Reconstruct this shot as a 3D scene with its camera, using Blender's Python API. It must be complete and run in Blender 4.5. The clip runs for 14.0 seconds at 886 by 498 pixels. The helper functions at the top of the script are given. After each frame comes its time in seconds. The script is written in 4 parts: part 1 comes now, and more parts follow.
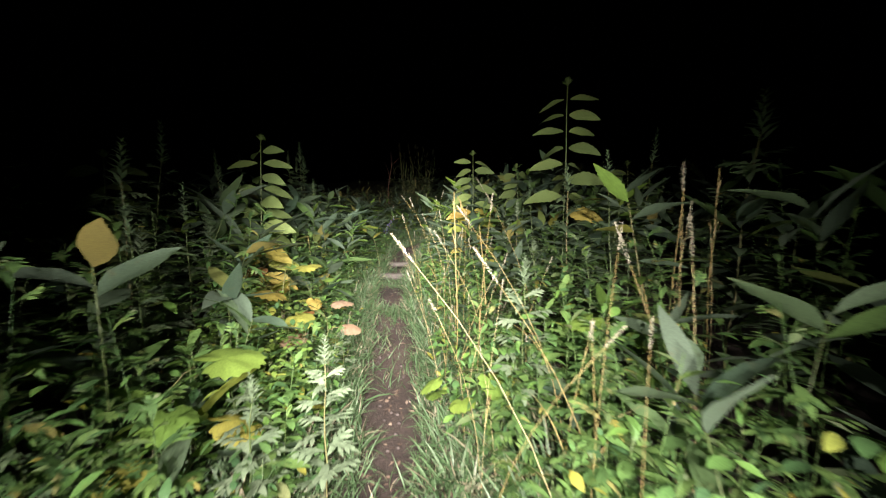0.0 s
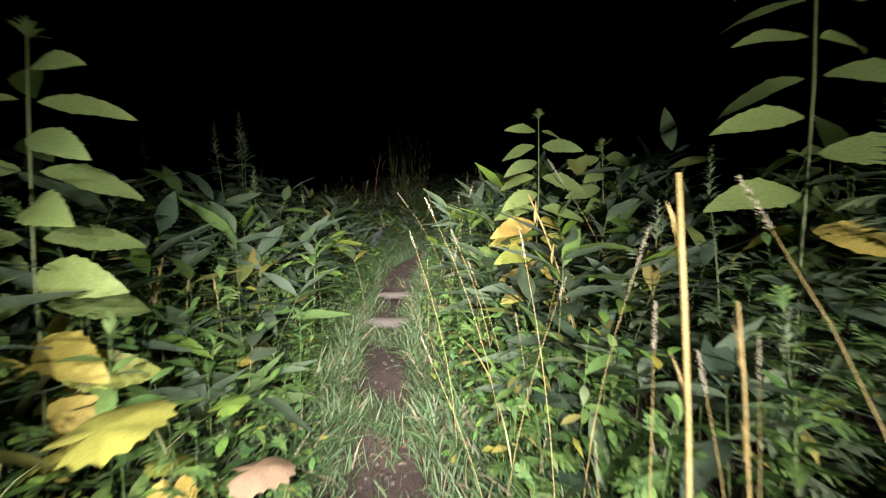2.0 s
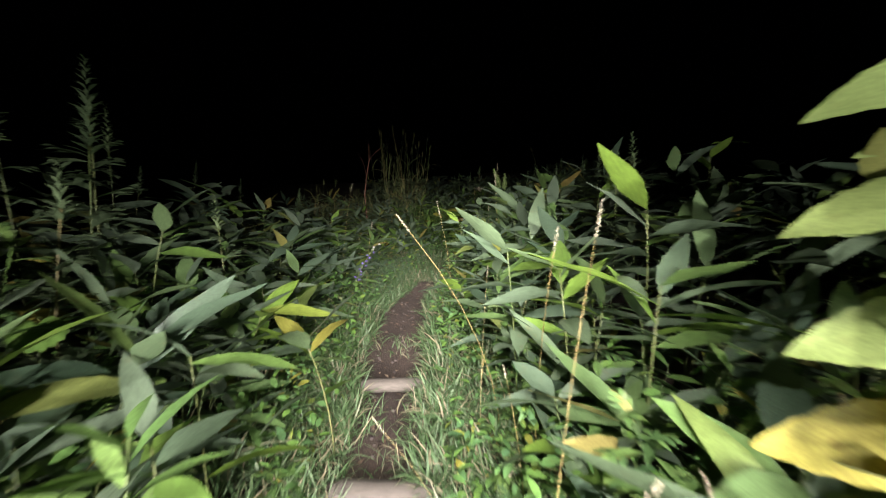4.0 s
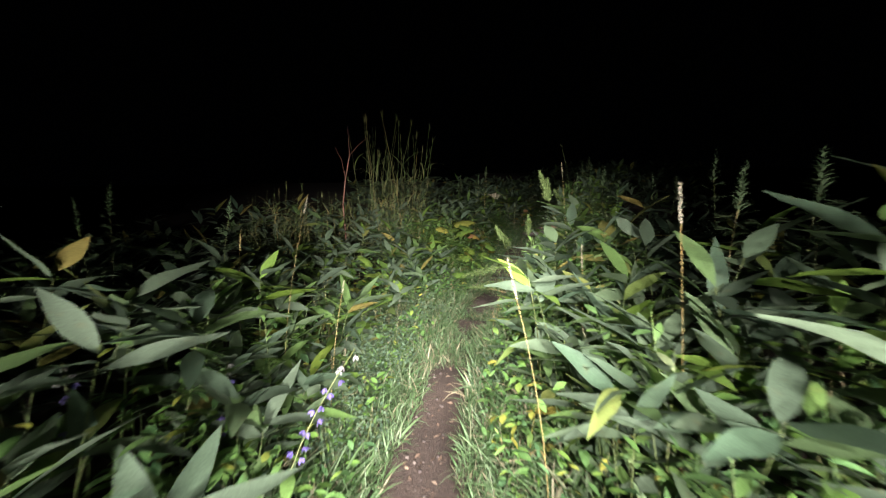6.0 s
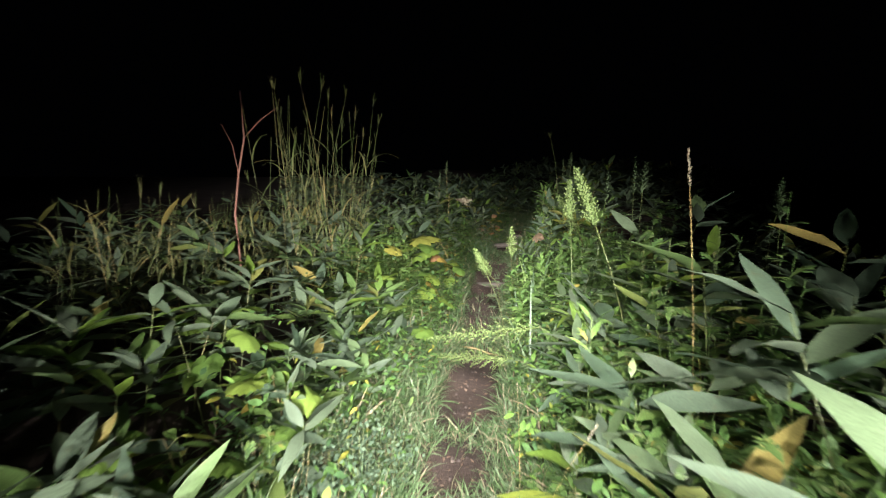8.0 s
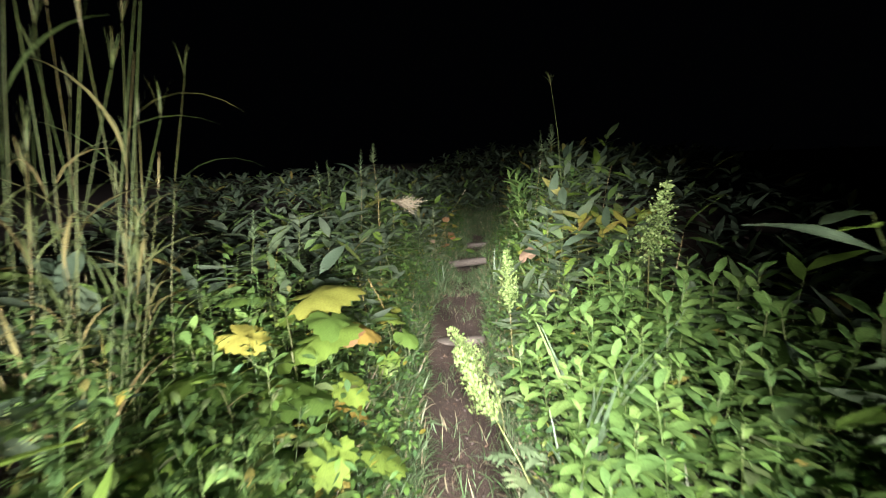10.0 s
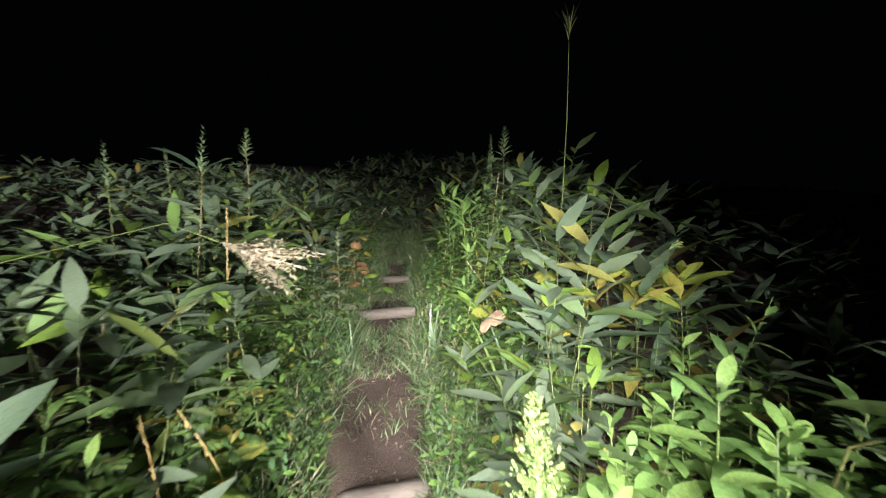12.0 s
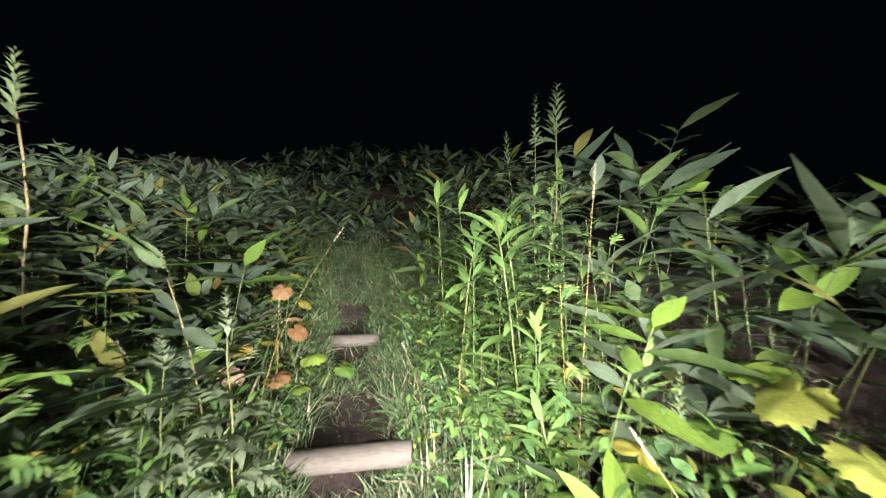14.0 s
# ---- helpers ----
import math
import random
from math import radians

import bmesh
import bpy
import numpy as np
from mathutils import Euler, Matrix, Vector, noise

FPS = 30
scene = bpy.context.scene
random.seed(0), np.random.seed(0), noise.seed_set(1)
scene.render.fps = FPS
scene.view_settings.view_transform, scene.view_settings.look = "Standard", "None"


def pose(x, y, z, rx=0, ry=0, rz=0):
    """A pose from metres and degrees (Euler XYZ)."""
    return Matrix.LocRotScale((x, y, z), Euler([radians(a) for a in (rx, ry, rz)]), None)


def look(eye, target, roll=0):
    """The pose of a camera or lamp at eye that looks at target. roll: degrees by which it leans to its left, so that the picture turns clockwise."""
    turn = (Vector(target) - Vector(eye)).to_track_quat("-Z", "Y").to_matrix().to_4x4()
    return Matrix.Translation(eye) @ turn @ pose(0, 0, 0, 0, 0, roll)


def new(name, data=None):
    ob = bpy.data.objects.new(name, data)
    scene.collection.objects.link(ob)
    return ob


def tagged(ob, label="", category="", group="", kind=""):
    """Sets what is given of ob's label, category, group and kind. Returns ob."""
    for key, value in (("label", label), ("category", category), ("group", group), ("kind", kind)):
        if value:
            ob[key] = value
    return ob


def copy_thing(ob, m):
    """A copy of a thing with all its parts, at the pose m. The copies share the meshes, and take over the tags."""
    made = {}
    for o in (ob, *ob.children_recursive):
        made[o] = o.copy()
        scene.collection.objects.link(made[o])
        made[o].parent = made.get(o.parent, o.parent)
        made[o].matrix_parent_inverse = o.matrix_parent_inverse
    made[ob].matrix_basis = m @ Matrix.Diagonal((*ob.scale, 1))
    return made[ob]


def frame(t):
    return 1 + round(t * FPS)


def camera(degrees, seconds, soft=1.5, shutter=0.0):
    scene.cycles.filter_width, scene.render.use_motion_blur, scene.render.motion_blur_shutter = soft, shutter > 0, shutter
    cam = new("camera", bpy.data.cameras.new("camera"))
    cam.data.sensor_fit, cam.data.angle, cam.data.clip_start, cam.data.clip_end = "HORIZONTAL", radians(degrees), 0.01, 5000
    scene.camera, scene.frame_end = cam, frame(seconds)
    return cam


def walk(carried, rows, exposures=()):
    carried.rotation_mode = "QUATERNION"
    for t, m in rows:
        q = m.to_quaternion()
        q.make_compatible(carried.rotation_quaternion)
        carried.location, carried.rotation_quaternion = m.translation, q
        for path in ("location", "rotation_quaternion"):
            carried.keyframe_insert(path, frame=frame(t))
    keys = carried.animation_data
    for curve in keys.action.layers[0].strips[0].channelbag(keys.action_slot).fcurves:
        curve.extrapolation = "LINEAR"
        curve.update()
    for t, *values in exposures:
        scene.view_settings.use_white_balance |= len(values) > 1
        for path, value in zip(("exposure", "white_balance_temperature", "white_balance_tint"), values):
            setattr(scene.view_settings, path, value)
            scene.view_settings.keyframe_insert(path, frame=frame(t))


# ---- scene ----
PATH = [
    (0, (1.437, 1.477, 1.432), (1.016, 3.425, 1.267), 0.0),
    (0.5, (1.199, 1.922, 1.421), (0.828, 3.88, 1.259), 0.5),
    (1, (1.052, 2.351, 1.458), (0.69, 4.311, 1.3), -0.1),
    (1.5, (0.869, 2.79, 1.474), (0.506, 4.75, 1.306), 0.1),
    (2, (0.765, 3.233, 1.519), (0.41, 5.194, 1.355), 0.0),
    (2.5, (0.634, 3.636, 1.558), (0.294, 5.6, 1.393), -0.0),
    (3, (0.471, 4.018, 1.624), (0.139, 5.984, 1.467), -0.3),
    (3.2, (0.446, 4.15, 1.639), (0.113, 6.115, 1.483), -0.3),
    (5.3, (-0.197, 6.308, 1.768), (-0.486, 8.281, 1.609), -0.9),
    (5.5, (-0.252, 6.524, 1.766), (-0.54, 8.497, 1.6), -0.1),
    (6, (-0.449, 7.067, 2.006), (-0.701, 9.045, 1.848), -0.1),
    (6.5, (-0.51, 7.575, 1.969), (-0.719, 9.559, 1.816), 0.3),
    (7, (-0.575, 8.006, 1.938), (-0.749, 9.993, 1.787), 0.6),
    (7.5, (-0.689, 8.626, 2.181), (-0.77, 10.618, 2.017), 0.1),
    (8, (-0.728, 9.092, 2.241), (-0.725, 11.084, 2.064), 0.1),
    (8.2, (-0.745, 9.305, 2.253), (-0.7, 11.297, 2.082), -0.0),
    (10.3, (-0.622, 12.072, 2.401), (-0.233, 14.022, 2.187), -2.9),
    (10.5, (-0.613, 12.217, 2.409), (-0.169, 14.155, 2.192), -2.5),
    (11, (-0.552, 12.628, 2.371), (0.01, 14.535, 2.152), -2.1),
    (11.5, (-0.49, 13.126, 2.409), (0.157, 15.006, 2.196), -1.5),
    (12, (-0.399, 13.495, 2.54), (0.392, 15.324, 2.373), -0.1),
    (12.5, (-0.329, 13.966, 2.455), (0.577, 15.741, 2.279), 0.3),
    (13, (-0.165, 14.463, 2.508), (0.769, 16.224, 2.344), 0.1),
    (13.5, (-0.081, 15.024, 2.715), (0.929, 16.742, 2.548), 0.3),
    (14, (0.039, 15.441, 2.694), (1.091, 17.133, 2.528), 0.2),
]
# ---- light and exposure ----
STOPS = 0.36        # stops per metre by which the row of torch lamps weakens along the way
DRIFT_T, DRIFT = [0, 1.5, 2.5, 3.2, 5.3, 8, 10.3, 11.5, 12.5, 13, 13.5, 14], [0.35, 0.0, -0.4, -0.45, 0.1, 0.3, 0.1, 0.1, -0.05, 0.1, 0.0, 0.35]    # the camera meters by itself
TORCH = 440.0
cam = camera(97.6, 14.0, soft=1.2, shutter=0.4)
walk(cam, [(t, look(eye, target, roll)) for t, eye, target, roll in PATH],
     exposures=[(t, STOPS * eye[1] + float(np.interp(t, DRIFT_T, DRIFT))) for t, eye, target, roll in PATH])

world = bpy.data.worlds.new("night")
scene.world = world
world.use_nodes = True
world.node_tree.nodes["Background"].inputs[0].default_value = (0.6, 0.7, 1.0, 1)
world.node_tree.nodes["Background"].inputs[1].default_value = 0.00003

# ---- the trail: centre line and height of the ground ----
TRAIL_Y = [-6, 0, 1.5, 2.9, 4.35, 5.4, 6.2, 7.7, 8.9, 9.7, 10.6, 11.7, 12.8, 14, 15.2, 16.5, 17.1, 18.4, 20, 22, 40]
TRAIL_X = [4.5, 2.0, 1.42, 0.92, 0.40, 0.0, -0.22, -0.6, -0.76, -0.82, -0.74, -0.52, -0.36, -0.2, 0.0, 0.33, 0.56, 1.04, 1.6, 1.5, -4]
RISE_Y = [-6, 0, 4, 6.1, 8, 10, 12.2, 14, 15.4, 16.9, 18.4, 19.6, 22, 26, 40]
RISE_Z = [-0.2, 0.12, 0.42, 0.66, 0.76, 0.88, 0.95, 1.0, 1.1, 1.52, 1.70, 1.95, 2.4, 3.0, 5.0]


def smooth_interp(y, ys, xs):
    return float(sum(np.interp(y + d, ys, xs) for d in (-0.5, -0.25, 0, 0.25, 0.5)) / 5)


def trail_x(y):
    return smooth_interp(y, TRAIL_Y, TRAIL_X)


def rise(y):
    return smooth_interp(y, RISE_Y, RISE_Z)


def ground_z(x, y):
    """Height of the ground: a slope, a trodden groove, low banks and lumps."""
    d = abs(x - trail_x(y)) if -8 < y < 45 else 9
    groove = -0.05 * math.exp(-(d / 0.2) ** 2)
    bank = 0.16 * (1 - math.exp(-(max(d - 0.22, 0) / 0.8) ** 2))
    lump = 0.05 * noise.noise((x * 0.9, y * 0.9, 3.1)) + 0.02 * noise.noise((x * 3.1, y * 3.1, 7.7))
    if x > trail_x(y) and 14 < y < 45:      # the hillside rises to the east of the upper trail
        a, b = min(max((d - 0.9) / 1.3, 0), 1), min(max((y - 14.6) / 1.5, 0), 1)
        bank += 0.6 * a * a * (3 - 2 * a) * b * b * (3 - 2 * b)
    return rise(min(max(y, -6), 40)) + groove + bank + lump


NOD_Y = [0, 1.4, 1.9, 2.8, 4, 9, 11.6, 12.7, 13.4, 14, 15]      # how high the torch aims as the walker nods
YAW_Y, YAW = [-3, 1, 1.6, 3.2, 4.5, 9, 13, 15], [0, 0, -0.18, -0.18, 0.04, 0.14, 0.22, 0.14]      # how far it turns aside
NOD = [0.65, 0.6, 0.3, 0.45, 0.4, 0.4, 0.35, 0.35, 0.3, 0.4, 0.4]


# the walker's head torch: a row of spot lamps at head height along the way
def torch_lamps():
    ys = [eye[1] for t, eye, target, roll in PATH]
    xs = [eye[0] for t, eye, target, roll in PATH]
    turn = [(target[0] - eye[0]) / (target[1] - eye[1]) for t, eye, target, roll in PATH]
    y = -0.95
    while y < 15.4:
        aim = float(np.interp(y, ys, turn))
        x = float(np.interp(y, ys, xs)) + min(y - ys[0], 0) * aim
        aim += float(np.interp(y, YAW_Y, YAW))
        lamp = bpy.data.lights.new("head_torch", "SPOT")
        lamp.energy = TORCH * 2 ** (-STOPS * y)
        lamp.color = (1.0, 0.93, 0.92)
        lamp.spot_size, lamp.spot_blend, lamp.shadow_soft_size = radians(70), 1.0, 0.02
        ob = new("head_torch", lamp)
        ahead = y + 2.4
        ob.matrix_world = look((x, y, rise(y) + 1.62), (x + 2.4 * aim, ahead, rise(ahead) + float(np.interp(y, NOD_Y, NOD)))) @ Matrix.Diagonal((0.75, 1, 1, 1))     # an oval beam
        y += 0.9


torch_lamps()


# ---- materials ----
def shader(name):
    mat = bpy.data.materials.new(name)
    mat.use_nodes = True
    nt = mat.node_tree
    bsdf = nt.nodes["Principled BSDF"]
    return mat, nt, bsdf


def node(nt, kind, **values):
    n = nt.nodes.new(kind)
    for key, value in values.items():
        n.inputs[key.replace("_", " ")].default_value = value
    return n


def ramp(nt, fac, stops):
    r = nt.nodes.new("ShaderNodeValToRGB")
    els = r.color_ramp.elements
    while len(els) < len(stops):
        els.new(0.5)
    for e, (p, c) in zip(els, stops):
        e.position, e.color = p, (*c, 1)
    nt.links.new(fac, r.inputs[0])
    return r.outputs[0]


def mixed(nt, fac, a, b, blend="MIX"):
    m = nt.nodes.new("ShaderNodeMix")
    m.data_type, m.blend_type = "RGBA", blend
    for value, socket in ((fac, m.inputs[0]), (a, m.inputs[6]), (b, m.inputs[7])):
        if isinstance(value, (int, float)):
            socket.default_value = value
        elif isinstance(value, tuple):
            socket.default_value = (*value, 1)
        else:
            nt.links.new(value, socket)
    return m.outputs[2]


def leaf_material(name, stops, rough=0.45, island=False, stain=(0.2, 0.13, 0.04), stained=0.25, glow=0.25, scale=60.0, spec=0.5, streak=1.0):
    """A leaf: its own shade out of stops, blotches, fine grain, light that comes through."""
    mat, nt, bsdf = shader(name)
    if island:
        pick = nt.nodes.new("ShaderNodeNewGeometry").outputs["Random Per Island"]
    else:
        pick = nt.nodes.new("ShaderNodeObjectInfo").outputs["Random"]
    tint = ramp(nt, pick, stops)
    stretch = nt.nodes.new("ShaderNodeVectorMath")
    stretch.operation = "MULTIPLY"
    stretch.inputs[1].default_value = (1 / max(streak, 1) if streak > 1 else 1, min(streak, 1), 1)
    nt.links.new(nt.nodes.new("ShaderNodeTexCoord").outputs["Object"], stretch.inputs[0])
    coords = stretch.outputs[0]
    blot = node(nt, "ShaderNodeTexNoise", Scale=scale * 0.35, Detail=3.0, Roughness=0.6)
    nt.links.new(coords, blot.inputs["Vector"])
    edge = ramp(nt, blot.outputs[0], [(0.62, (0, 0, 0)), (0.74, (1, 1, 1))])
    amount = nt.nodes.new("ShaderNodeMath")
    amount.operation = "MULTIPLY"
    nt.links.new(edge, amount.inputs[0])
    amount.inputs[1].default_value = stained
    colour = mixed(nt, amount.outputs[0], tint, stain)
    grain = node(nt, "ShaderNodeTexNoise", Scale=scale * 3, Detail=2.0)
    nt.links.new(coords, grain.inputs["Vector"])
    shade = ramp(nt, grain.outputs[0], [(0.3, (0.72, 0.72, 0.72)), (0.7, (1.15, 1.15, 1.15))])
    colour = mixed(nt, 1.0, colour, shade, "MULTIPLY")
    nt.links.new(colour, bsdf.inputs["Base Color"])
    bsdf.inputs["Roughness"].default_value = rough
    bsdf.inputs["Specular IOR Level"].default_value = spec
    bump = node(nt, "ShaderNodeBump", Strength=0.35, Distance=0.002)
    nt.links.new(grain.outputs[0], bump.inputs["Height"])
    nt.links.new(bump.outputs[0], bsdf.inputs["Normal"])
    thin = nt.nodes.new("ShaderNodeBsdfTranslucent")
    nt.links.new(colour, thin.inputs[0])
    both = nt.nodes.new("ShaderNodeMixShader")
    both.inputs[0].default_value = glow
    nt.links.new(bsdf.outputs[0], both.inputs[1])
    nt.links.new(thin.outputs[0], both.inputs[2])
    nt.links.new(both.outputs[0], nt.nodes["Material Output"].inputs[0])
    return mat


def soil_material():
    mat, nt, bsdf = shader("trodden_soil")
    coords = nt.nodes.new("ShaderNodeNewGeometry").outputs["Position"]
    big = node(nt, "ShaderNodeTexNoise", Scale=1.3, Detail=6.0, Roughness=0.65)
    fine = node(nt, "ShaderNodeTexNoise", Scale=70.0, Detail=5.0, Roughness=0.75)
    for n in (big, fine):
        nt.links.new(coords, n.inputs["Vector"])
    a = ramp(nt, big.outputs[0], [(0.35, (0.042, 0.029, 0.022)), (0.65, (0.092, 0.066, 0.052))])
    b = ramp(nt, fine.outputs[0], [(0.3, (0.5, 0.5, 0.5)), (0.7, (1.3, 1.25, 1.2))])
    nt.links.new(mixed(nt, 1.0, a, b, "MULTIPLY"), bsdf.inputs["Base Color"])
    bsdf.inputs["Roughness"].default_value = 0.95
    bump = node(nt, "ShaderNodeBump", Strength=0.8, Distance=0.02)
    nt.links.new(fine.outputs[0], bump.inputs["Height"])
    nt.links.new(bump.outputs[0], bsdf.inputs["Normal"])
    return mat


SOIL = soil_material()
SASA = leaf_material("bamboo_leaf", [(0.0, (0.12, 0.18, 0.105)), (0.35, (0.18, 0.24, 0.155)), (0.45, (0.16, 0.23, 0.12)), (0.58, (0.16, 0.28, 0.06)), (0.96, (0.20, 0.32, 0.05)), (1.0, (0.32, 0.28, 0.06))], rough=0.42, streak=0.15, spec=0.7, glow=0.35)
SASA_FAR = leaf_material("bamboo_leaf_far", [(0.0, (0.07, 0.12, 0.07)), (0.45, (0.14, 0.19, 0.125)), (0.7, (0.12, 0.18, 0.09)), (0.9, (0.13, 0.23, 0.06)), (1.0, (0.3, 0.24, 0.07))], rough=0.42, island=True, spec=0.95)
SASA_OLD = leaf_material("old_bamboo_leaf", [(0.0, (0.22, 0.29, 0.05)), (0.5, (0.31, 0.32, 0.06)), (1.0, (0.35, 0.27, 0.08))], rough=0.5, streak=0.15, stained=0.6)
GRASS = leaf_material("grass_blade", [(0.0, (0.07, 0.13, 0.05)), (0.5, (0.12, 0.20, 0.08)), (0.8, (0.16, 0.22, 0.12)), (0.9, (0.27, 0.24, 0.15)), (1.0, (0.40, 0.34, 0.22))], rough=0.5, island=True)
TALL = leaf_material("tall_grass_blade", [(0.0, (0.10, 0.15, 0.05)), (0.6, (0.16, 0.19, 0.07)), (1.0, (0.34, 0.28, 0.12))], rough=0.55, island=True)
SHOOT = leaf_material("green_stem", [(0.0, (0.07, 0.13, 0.035)), (1.0, (0.13, 0.17, 0.05))], rough=0.5, glow=0.0)
WEED = leaf_material("weed_leaf", [(0.0, (0.07, 0.14, 0.045)), (0.5, (0.12, 0.22, 0.06)), (0.85, (0.17, 0.27, 0.07)), (0.96, (0.22, 0.28, 0.14)), (1.0, (0.42, 0.35, 0.07))], rough=0.5, island=True)
CANE = leaf_material("cane_stem", [(0.0, (0.08, 0.12, 0.035)), (0.7, (0.13, 0.15, 0.05)), (1.0, (0.22, 0.18, 0.08))], rough=0.5, glow=0.0)
MUG = leaf_material("mugwort_leaf", [(0.0, (0.11, 0.17, 0.08)), (0.6, (0.15, 0.22, 0.11)), (1.0, (0.19, 0.26, 0.12))], rough=0.65)
PALE = leaf_material("pale_downy_leaf", [(0.0, (0.20, 0.27, 0.15)), (1.0, (0.27, 0.34, 0.20))], rough=0.75)
HERB = leaf_material("herb_leaf", [(0.0, (0.12, 0.23, 0.07)), (0.6, (0.17, 0.30, 0.08)), (1.0, (0.22, 0.35, 0.10))], rough=0.42)
HERB_STUFF = leaf_material("low_herb_leaf", [(0.0, (0.08, 0.17, 0.07)), (0.5, (0.12, 0.24, 0.06)), (0.9, (0.16, 0.30, 0.06)), (1.0, (0.36, 0.33, 0.06))], rough=0.5, island=True)
RUE = leaf_material("rue_leaf", [(0.0, (0.09, 0.15, 0.09)), (0.6, (0.13, 0.20, 0.13)), (1.0, (0.17, 0.25, 0.15))], rough=0.5, island=True)
BLUE_GRASS = leaf_material("broad_grass_blade", [(0.0, (0.14, 0.22, 0.12)), (0.6, (0.20, 0.28, 0.18)), (1.0, (0.22, 0.32, 0.10))], rough=0.42, streak=0.1)
LIME = leaf_material("lime_leaf", [(0.0, (0.14, 0.25, 0.05)), (0.6, (0.19, 0.31, 0.06)), (1.0, (0.26, 0.35, 0.07))], rough=0.5, island=True)
NETTLE = leaf_material("nettle_leaf", [(0.0, (0.15, 0.21, 0.07)), (0.6, (0.19, 0.26, 0.08)), (1.0, (0.23, 0.30, 0.09))], rough=0.55)
BROAD = leaf_material("broad_leaf", [(0.0, (0.10, 0.19, 0.04)), (0.5, (0.16, 0.27, 0.05)), (1.0, (0.24, 0.34, 0.06))], rough=0.5, stained=0.4)
YELLOW = leaf_material("yellowed_leaf", [(0.0, (0.26, 0.31, 0.06)), (0.5, (0.38, 0.35, 0.07)), (1.0, (0.42, 0.29, 0.07))], rough=0.55, stained=0.6, stain=(0.24, 0.12, 0.03))
ORANGE = leaf_material("orange_leaf", [(0.0, (0.40, 0.19, 0.06)), (0.6, (0.36, 0.22, 0.11)), (1.0, (0.36, 0.25, 0.16))], rough=0.65, stained=0.5)
DRY = leaf_material("dry_leaf", [(0.0, (0.30, 0.20, 0.12)), (0.6, (0.38, 0.27, 0.18)), (1.0, (0.44, 0.35, 0.25))], rough=0.8, stained=0.4, glow=0.1)
LITTER = leaf_material("leaf_litter", [(0.0, (0.10, 0.065, 0.045)), (0.7, (0.18, 0.12, 0.08)), (1.0, (0.27, 0.2, 0.14))], rough=0.85, island=True, glow=0.0)
STRAW = leaf_material("straw", [(0.0, (0.27, 0.20, 0.07)), (0.6, (0.33, 0.25, 0.09)), (1.0, (0.40, 0.32, 0.16))], rough=0.6, glow=0.0, stained=0.5)
SEED = leaf_material("seed_head", [(0.0, (0.34, 0.30, 0.20)), (1.0, (0.46, 0.41, 0.30))], rough=0.8, glow=0.15)
PLUME = leaf_material("flower_plume", [(0.0, (0.13, 0.21, 0.06)), (0.6, (0.18, 0.26, 0.08)), (1.0, (0.23, 0.30, 0.10))], rough=0.7, island=True)
TWIG = leaf_material("red_twig_bark", [(0.0, (0.22, 0.10, 0.07)), (1.0, (0.26, 0.13, 0.09))], rough=0.7, glow=0.0)
WOOD = leaf_material("weathered_log", [(0.0, (0.105, 0.09, 0.075)), (1.0, (0.14, 0.12, 0.10))], rough=0.85, glow=0.0, streak=8.0, stained=0.5, stain=(0.13, 0.09, 0.06))
PETAL = leaf_material("lavender_petal", [(0.0, (0.17, 0.12, 0.45)), (1.0, (0.25, 0.2, 0.52))], rough=0.6, stained=0.0, glow=0.35)
WHITE = leaf_material("white_petal", [(0.0, (0.4, 0.42, 0.36)), (1.0, (0.48, 0.46, 0.48))], rough=0.6, stained=0.0, glow=0.35)
STONE = leaf_material("pebble", [(0.0, (0.06, 0.045, 0.04)), (1.0, (0.12, 0.095, 0.08))], rough=0.85, glow=0.0, island=True)


# ---- mesh helpers ----
class Soup:
    """Vertices and faces gathered for one mesh."""

    def __init__(self):
        self.v, self.f = [], []

    def add(self, verts, faces, m=None):
        n = len(self.v)
        self.v += [tuple(m @ Vector(p)) for p in verts] if m else verts
        self.f += [tuple(i + n for i in f) for f in faces]
        return self

    def mesh(self, name, mat, smooth=True):
        me = bpy.data.meshes.new(name)
        me.from_pydata(self.v, [], self.f)
        me.materials.append(mat)
        if smooth:
            me.shade_smooth()
        me.update()
        return me


def blade(length, width, segs=6, droop=0.3, fold=0.25, peak=0.35, tip=0.9, jag=0.0, wave=0.0, seed=0, cup=0.0):
    """A leaf from its base at the origin along +y, upper side up: a drooping spine, a fold along it, a pointed end."""
    rnd = random.Random(seed)
    verts, faces = [], []
    y = z = 0.0
    step = length / segs
    ph = rnd.random() * 6
    for i in range(segs + 1):
        t = i / segs
        w = (t / peak) ** 0.6 if t < peak else (1 - ((t - peak) / (1 - peak)) ** 1.7) ** tip
        w = max(w, 0.03) * width / 2
        if jag and 0 < i < segs:
            w *= 1 + (jag if i % 2 else -jag)
        up = fold * w
        a, b = wave * width * math.sin(ph + t * 9), wave * width * math.sin(ph * 2 + t * 11)
        verts += [(-w, y, z + up + a), (0, y, z), (w, y, z + up + b)]
        ang = droop * t * 2 - cup
        y += step * math.cos(ang)
        z -= step * math.sin(ang)
    for i in range(segs):
        k = 3 * i
        faces += [(k, k + 1, k + 4, k + 3), (k + 1, k + 2, k + 5, k + 4)]
    return verts, faces


